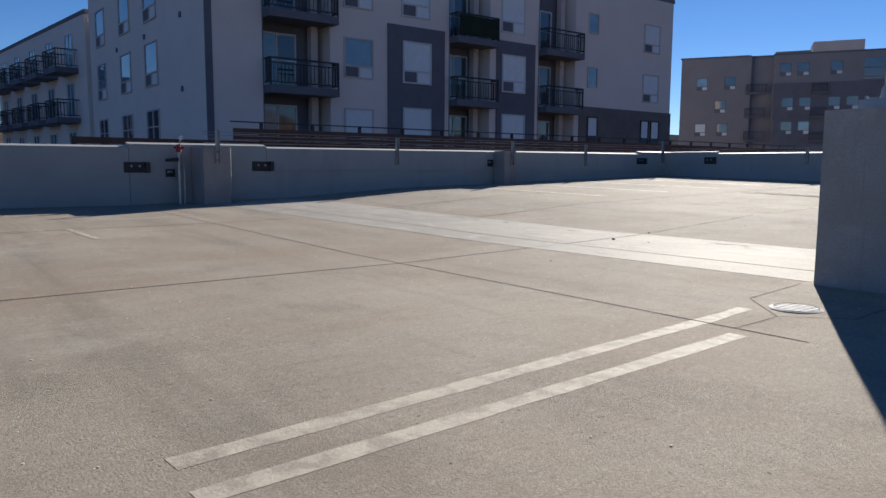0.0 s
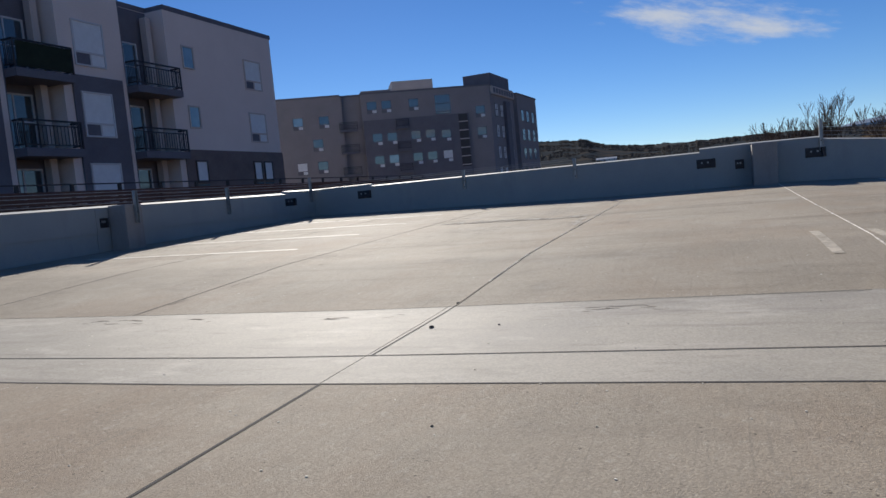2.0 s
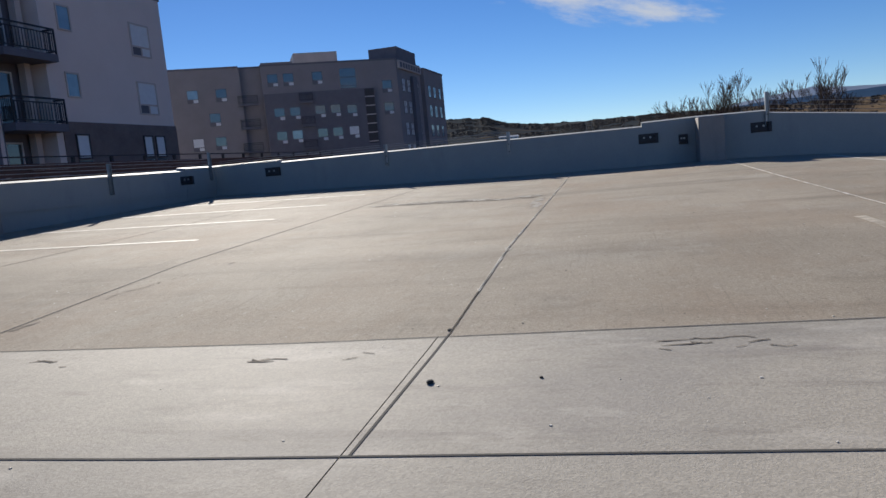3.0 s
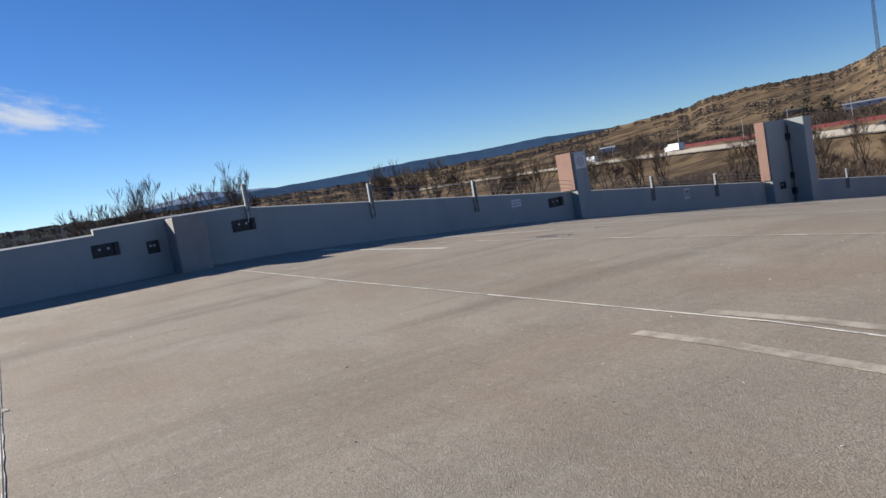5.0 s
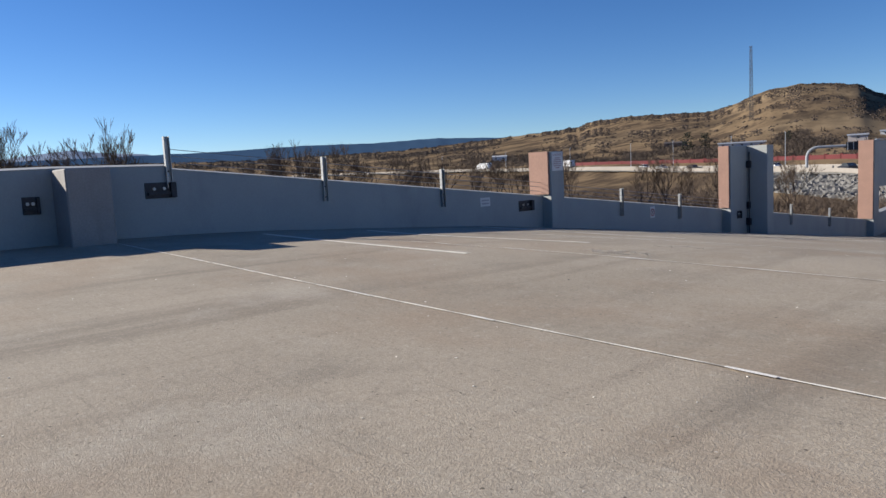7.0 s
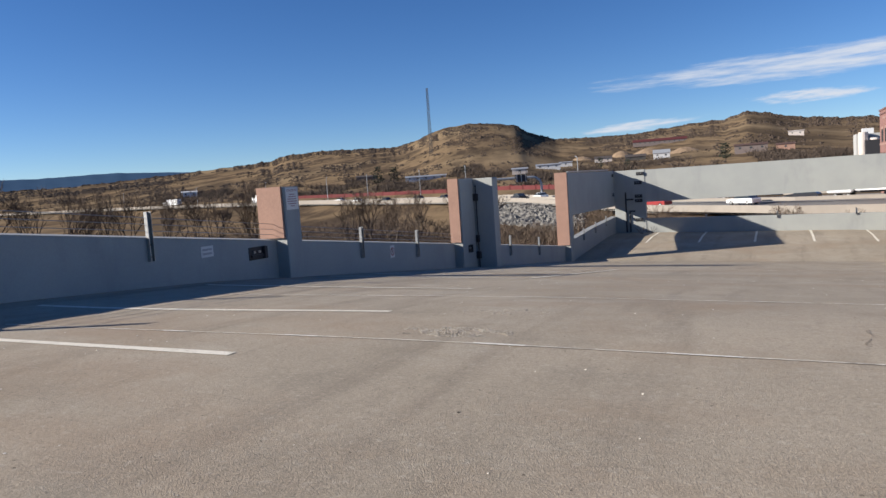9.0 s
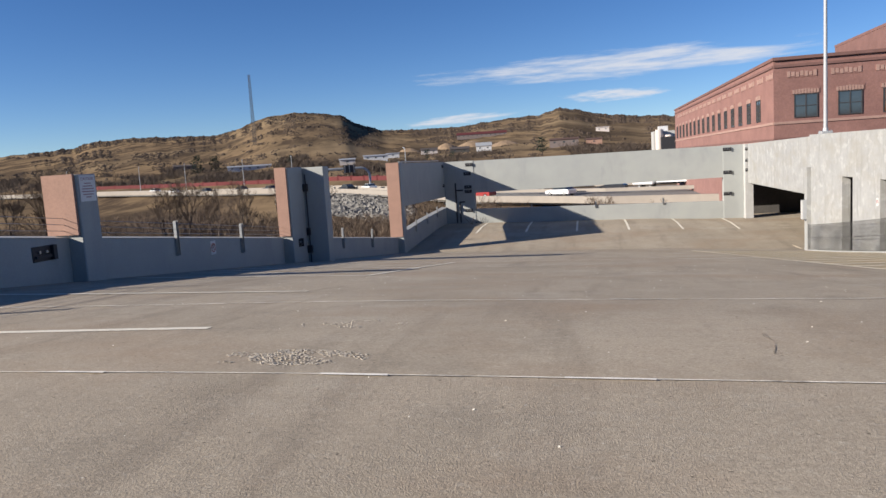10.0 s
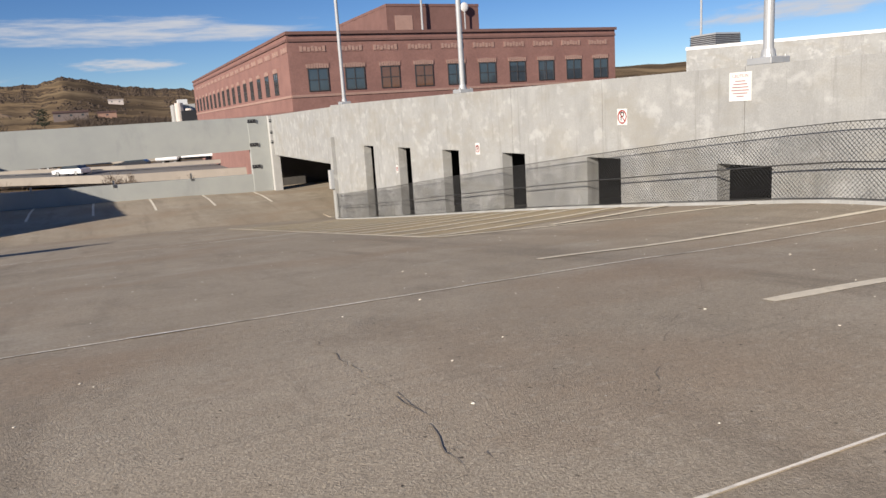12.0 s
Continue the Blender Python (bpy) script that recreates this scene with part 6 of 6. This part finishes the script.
# ---- vegetation ----
def bare_tree_mesh(name, seed, height, depth, stems=1, spread=0.5, thick=0.045, mat_twig="twig"):
    rnd = random.Random(seed)
    bm_w, bm_t = bmesh.new(), bmesh.new()

    def grow(p, d, length, r, lev):
        q = p + d * length
        mid = p + d * length * 0.5 + Vector((rnd.uniform(-1, 1), rnd.uniform(-1, 1), 0)) * length * 0.13
        tgt = bm_w if lev > 3 else bm_t
        if lev > 1:
            sides = 6 if lev == depth and stems == 1 else 3
            tube(tgt, p, mid, r, r * 0.85, sides, False)
            tube(tgt, mid, q, r * 0.85, r * 0.68, sides, False)
        else:
            tube(tgt, p, q, r, r * 0.6, 3, False)
        if lev == 0:
            return
        for i in range(rnd.choice((2, 3, 3)) if lev > 1 else 3):
            a = rnd.uniform(0, 6.283)
            k = rnd.uniform(0.3, 1.0) * spread
            nd = (d + Vector((math.cos(a) * k, math.sin(a) * k, rnd.uniform(0.0, 0.22)))).normalized()
            grow(q if i else mid + (q - mid) * rnd.uniform(0.0, 1), nd, length * rnd.uniform(0.6, 0.88), max(r * rnd.uniform(0.5, 0.68), 0.009), lev - 1)
    for s in range(stems):
        a = rnd.uniform(0, 6.283)
        k = 0 if stems == 1 else rnd.uniform(0.1, 0.75)
        grow(Vector((math.cos(a) * k * 0.4, math.sin(a) * k * 0.4, -0.2)), Vector((math.cos(a) * k, math.sin(a) * k, 1)).normalized(), height * (0.23 if stems == 1 else 0.26), height * thick, depth)
    out = []
    for bm, n, m in ((bm_w, "trunk", "bark"), (bm_t, "crown", mat_twig)):
        me = bpy.data.meshes.new(name + "_" + n)
        bm.to_mesh(me)
        bm.free()
        me.materials.append(M[m])
        out.append((n, me))
    return out


def plant(kind, parts, x, y, z, scale, label, category, group):
    t = thing(kind, (x, y, z), label, category, group)
    t.rotation_euler, t.scale = (0, 0, random.Random(x * 7 + y).uniform(0, 6.28)), (scale, scale, scale)
    for n, me in parts:
        o = new(n, me)
        o.parent = t


TREES = [bare_tree_mesh("tree", s, 8.0, 7, 1, 0.50, 0.017) for s in (3, 8, 15)]
SHRUBS = [bare_tree_mesh("shrub", s, 3.2, 4, 5, 0.85, 0.005) for s in (21, 22, 23)]
for i, (az, r, el) in enumerate(((-6.2, 85, 4.2), (-8.4, 85, 5.0), (-11.4, 86, 3.5), (-15.1, 82, 5.0), (-4.6, 95, 2.9), (-27.0, 95, 2.9), (-28.8, 92, 3.0), (-31.4, 95, 2.8), (-30.2, 105, 2.3), (-34, 100, 2.0), (-35.9, 88, 1.8), (-38.6, 90, 1.5), (-40.0, 92, 1.6), (-42.5, 95, 1.4), (-44.2, 84, 1.3), (-46, 85, 1.2),
                                 (-48.7, 76, 1.9), (-50.2, 80, 1.0), (-22, 100, 1.8), (-24.5, 90, 1.9), (-56.0, 78, 0.4), (-57.5, 80, 0.5), (-61.5, 82, 0.2), (-64.3, 76, 0.3), (-66.5, 80, -0.2), (-37, 95, 1.5), (-59.0, 72, -0.3))):
    x, y = polar(az, r)
    z = zland(az, r)
    plant("bare_tree", TREES[i % 3], x, y, z, (1.5 - z + r * math.tan(radians(el))) / max(v.co.z for n_, m_ in TREES[i % 3] for v in m_.vertices), "bare leafless winter tree with many thin branches", "tree", "bare trees")
rng = random.Random(12)
for i in range(275):
    az = rng.uniform(-82, -2)
    r = rng.uniform(44, 105 if az > -60 else 92)
    x, y = polar(az, r)
    if y > 20 and x < 45:
        continue
    plant("bare_shrub", SHRUBS[i % 3], x, y, zland(az, r), rng.uniform(0.9, 2.3), "grey-brown leafless shrub in dry grass", "shrub", "valley shrubs")
for i in range(22):
    az, r = rng.uniform(-100, -76), rng.uniform(62, 92)
    x, y = polar(az, r)
    if x < 6:
        continue
    plant("bare_shrub", SHRUBS[i % 3], x, y, zland(az, r), rng.uniform(0.9, 1.5), "grey-brown leafless shrub in dry grass", "shrub", "valley shrubs")


def pine_mesh(seed):
    rnd = random.Random(seed)
    bm = bmesh.new()
    for i in range(420):
        h = rnd.uniform(0.22, 1.0)
        rad = (0.10 + 0.34 * math.sin(math.pi * min(1.0, (1.08 - h) * 1.05)) ** 0.8) * math.sqrt(rnd.random()) * (0.75 + 0.25 * math.sin(h * 19 + seed))
        a = rnd.uniform(0, 6.283)
        c = Vector((rad * math.cos(a), rad * math.sin(a), h))
        s = rnd.uniform(0.025, 0.06)
        vs = [bm.verts.new(c + Vector((rnd.uniform(-s, s), rnd.uniform(-s, s), rnd.uniform(-s, s) * 0.7))) for _ in range(4)]
        for f in ((0, 1, 2), (0, 2, 3), (0, 3, 1), (1, 3, 2)):
            bm.faces.new([vs[k] for k in f])
    me = bpy.data.meshes.new("crown")
    bm.to_mesh(me)
    bm.free()
    me.materials.append(M["pine"])
    bm = bmesh.new()
    tube(bm, (0, 0, -0.05), (0, 0, 0.9), 0.025, 0.008, 6)
    mt = bpy.data.meshes.new("trunk")
    bm.to_mesh(mt)
    bm.free()
    mt.materials.append(M["bark"])
    return [("crown", me), ("trunk", mt)]


PINES = [pine_mesh(s) for s in (1, 2)]
for i, (az, r, h) in enumerate(((-59.8, 430, 12), (-61.1, 430, 11), (-86.3, 360, 9), (-77.3, 430, 7), (-66.7, 430, 6), (-79.3, 380, 5))):
    x, y = polar(az, r)
    plant("pine_tree", PINES[i % 2], x, y, zland(az, r), h, "dark green pine tree on the dry slope", "tree", "pines")

rng = random.Random(5)
bm = bmesh.new()
cnt = 0
while cnt < 60000:
    az, r = rng.uniform(-106, 18) if cnt % 5 else rng.uniform(-6, 18), rng.uniform(230, 1500)
    if rng.random() > (r / 1500) ** 0.5:
        continue
    if -130 <= az <= -28 and r < road_at(az)[0] + 80:
        continue
    patch = noise.noise(Vector((az * 0.22, r * 0.006, 1.0))) + 0.6 * noise.noise(Vector((az * 0.9, r * 0.02, 5.0)))
    mound = -72.5 < az < -62.5
    if patch < 0.10 - 0.45 * max(0.0, (r - 900) / 600) * (0.35 if mound else 1.0):
        continue
    x, y = polar(az, r)
    z = zland(az, r)
    s = rng.uniform(0.5, 1.6) * (0.7 + r / 1400)
    q = [Vector((x + s * rng.uniform(0.7, 1.3) * math.cos(k * 1.2566 + rng.random() * 0.6), y + s * rng.uniform(0.7, 1.3) * math.sin(k * 1.2566 + rng.random() * 0.6), z - 0.6)) for k in range(5)]
    t = [v * 0.45 + Vector((x, y, z)) * 0.55 + Vector((0, 0, s * rng.uniform(0.35, 0.75))) for v in q]
    qv, tv = [bm.verts.new(v) for v in q], [bm.verts.new(v) for v in t]
    for k in range(5):
        bm.faces.new((qv[k], qv[(k + 1) % 5], tv[(k + 1) % 5], tv[k]))
    bm.faces.new(tv)
    cnt += 1
tagged(finish("scrub_oak", bm, "scrub"), "dark scrub oak clumps scattered over the hills", "scrub", kind="stuff")
# leafless thickets on the lower slopes
bm = bmesh.new()
done = 0
while done < 2600:
    az = rng.uniform(-100, -44)
    rr = road_at(az)[0]
    r = rr + rng.uniform(75, 330)
    if noise.noise(Vector((az * 0.35, r * 0.012, 7.0))) + 0.4 * noise.noise(Vector((az * 1.4, r * 0.05, 2.0))) < 0.08:
        continue
    done += 1
    x, y = polar(az, r)
    base = Vector((x, y, zland(az, r) - 0.2))
    h = rng.uniform(1.6, 4.2)
    for k in range(9):
        d = Vector((rng.uniform(-0.9, 0.9), rng.uniform(-0.9, 0.9), 1.0)) * h * rng.uniform(0.5, 1.0)
        b = base + Vector((rng.uniform(-1.4, 1.4), rng.uniform(-1.4, 1.4), 0))
        tube(bm, b, b + d, 0.16, 0.05, 3, False)
tagged(finish("thicket", bm, "bush"), "grey-brown leafless thickets on the lower slopes", "thicket", kind="stuff")
bm = bmesh.new()
for i in range(3600):
    az = rng.uniform(-75, -65)
    rr, rz = road_at(az)
    r = rr - 12 - rng.uniform(0, 42)
    x, y = polar(az, r)
    s = rng.uniform(0.2, 0.6)
    vs = box(bm, -s, -s * 0.8, -s * 0.7, s, s * 0.8, s * 0.6)
    m = pose(x, y, zland(az, r), rng.uniform(-40, 40), rng.uniform(-40, 40), rng.uniform(0, 180))
    for v in vs:
        v.co = m @ (v.co * rng.uniform(0.7, 1.2))
tagged(finish("riprap", bm, "rock"), "slope of pale grey broken rocks below the highway", "rocks", kind="stuff")

# low dry brush on the valley floor
bm = bmesh.new()
for i in range(14000):
    az = rng.uniform(-82, 0)
    r = rng.uniform(48, 150 if az > -62 else 95)
    x, y = polar(az, r)
    if y > 20 and x < 45:
        continue
    if noise.noise(Vector((x * 0.05, y * 0.05, 8.0))) < -0.15:
        continue
    base = Vector((x, y, zland(az, r) - 0.1))
    h = rng.uniform(0.8, 3.0)
    for k in range(6):
        d = Vector((rng.uniform(-0.8, 0.8), rng.uniform(-0.8, 0.8), 1.0)) * h
        b = base + Vector((rng.uniform(-0.5, 0.5), rng.uniform(-0.5, 0.5), 0))
        tube(bm, b, b + d, 0.03, 0.008, 3, False)
tagged(finish("dry_brush", bm, "twig"), "grey-brown dry brush covering the valley floor", "brush", kind="stuff")
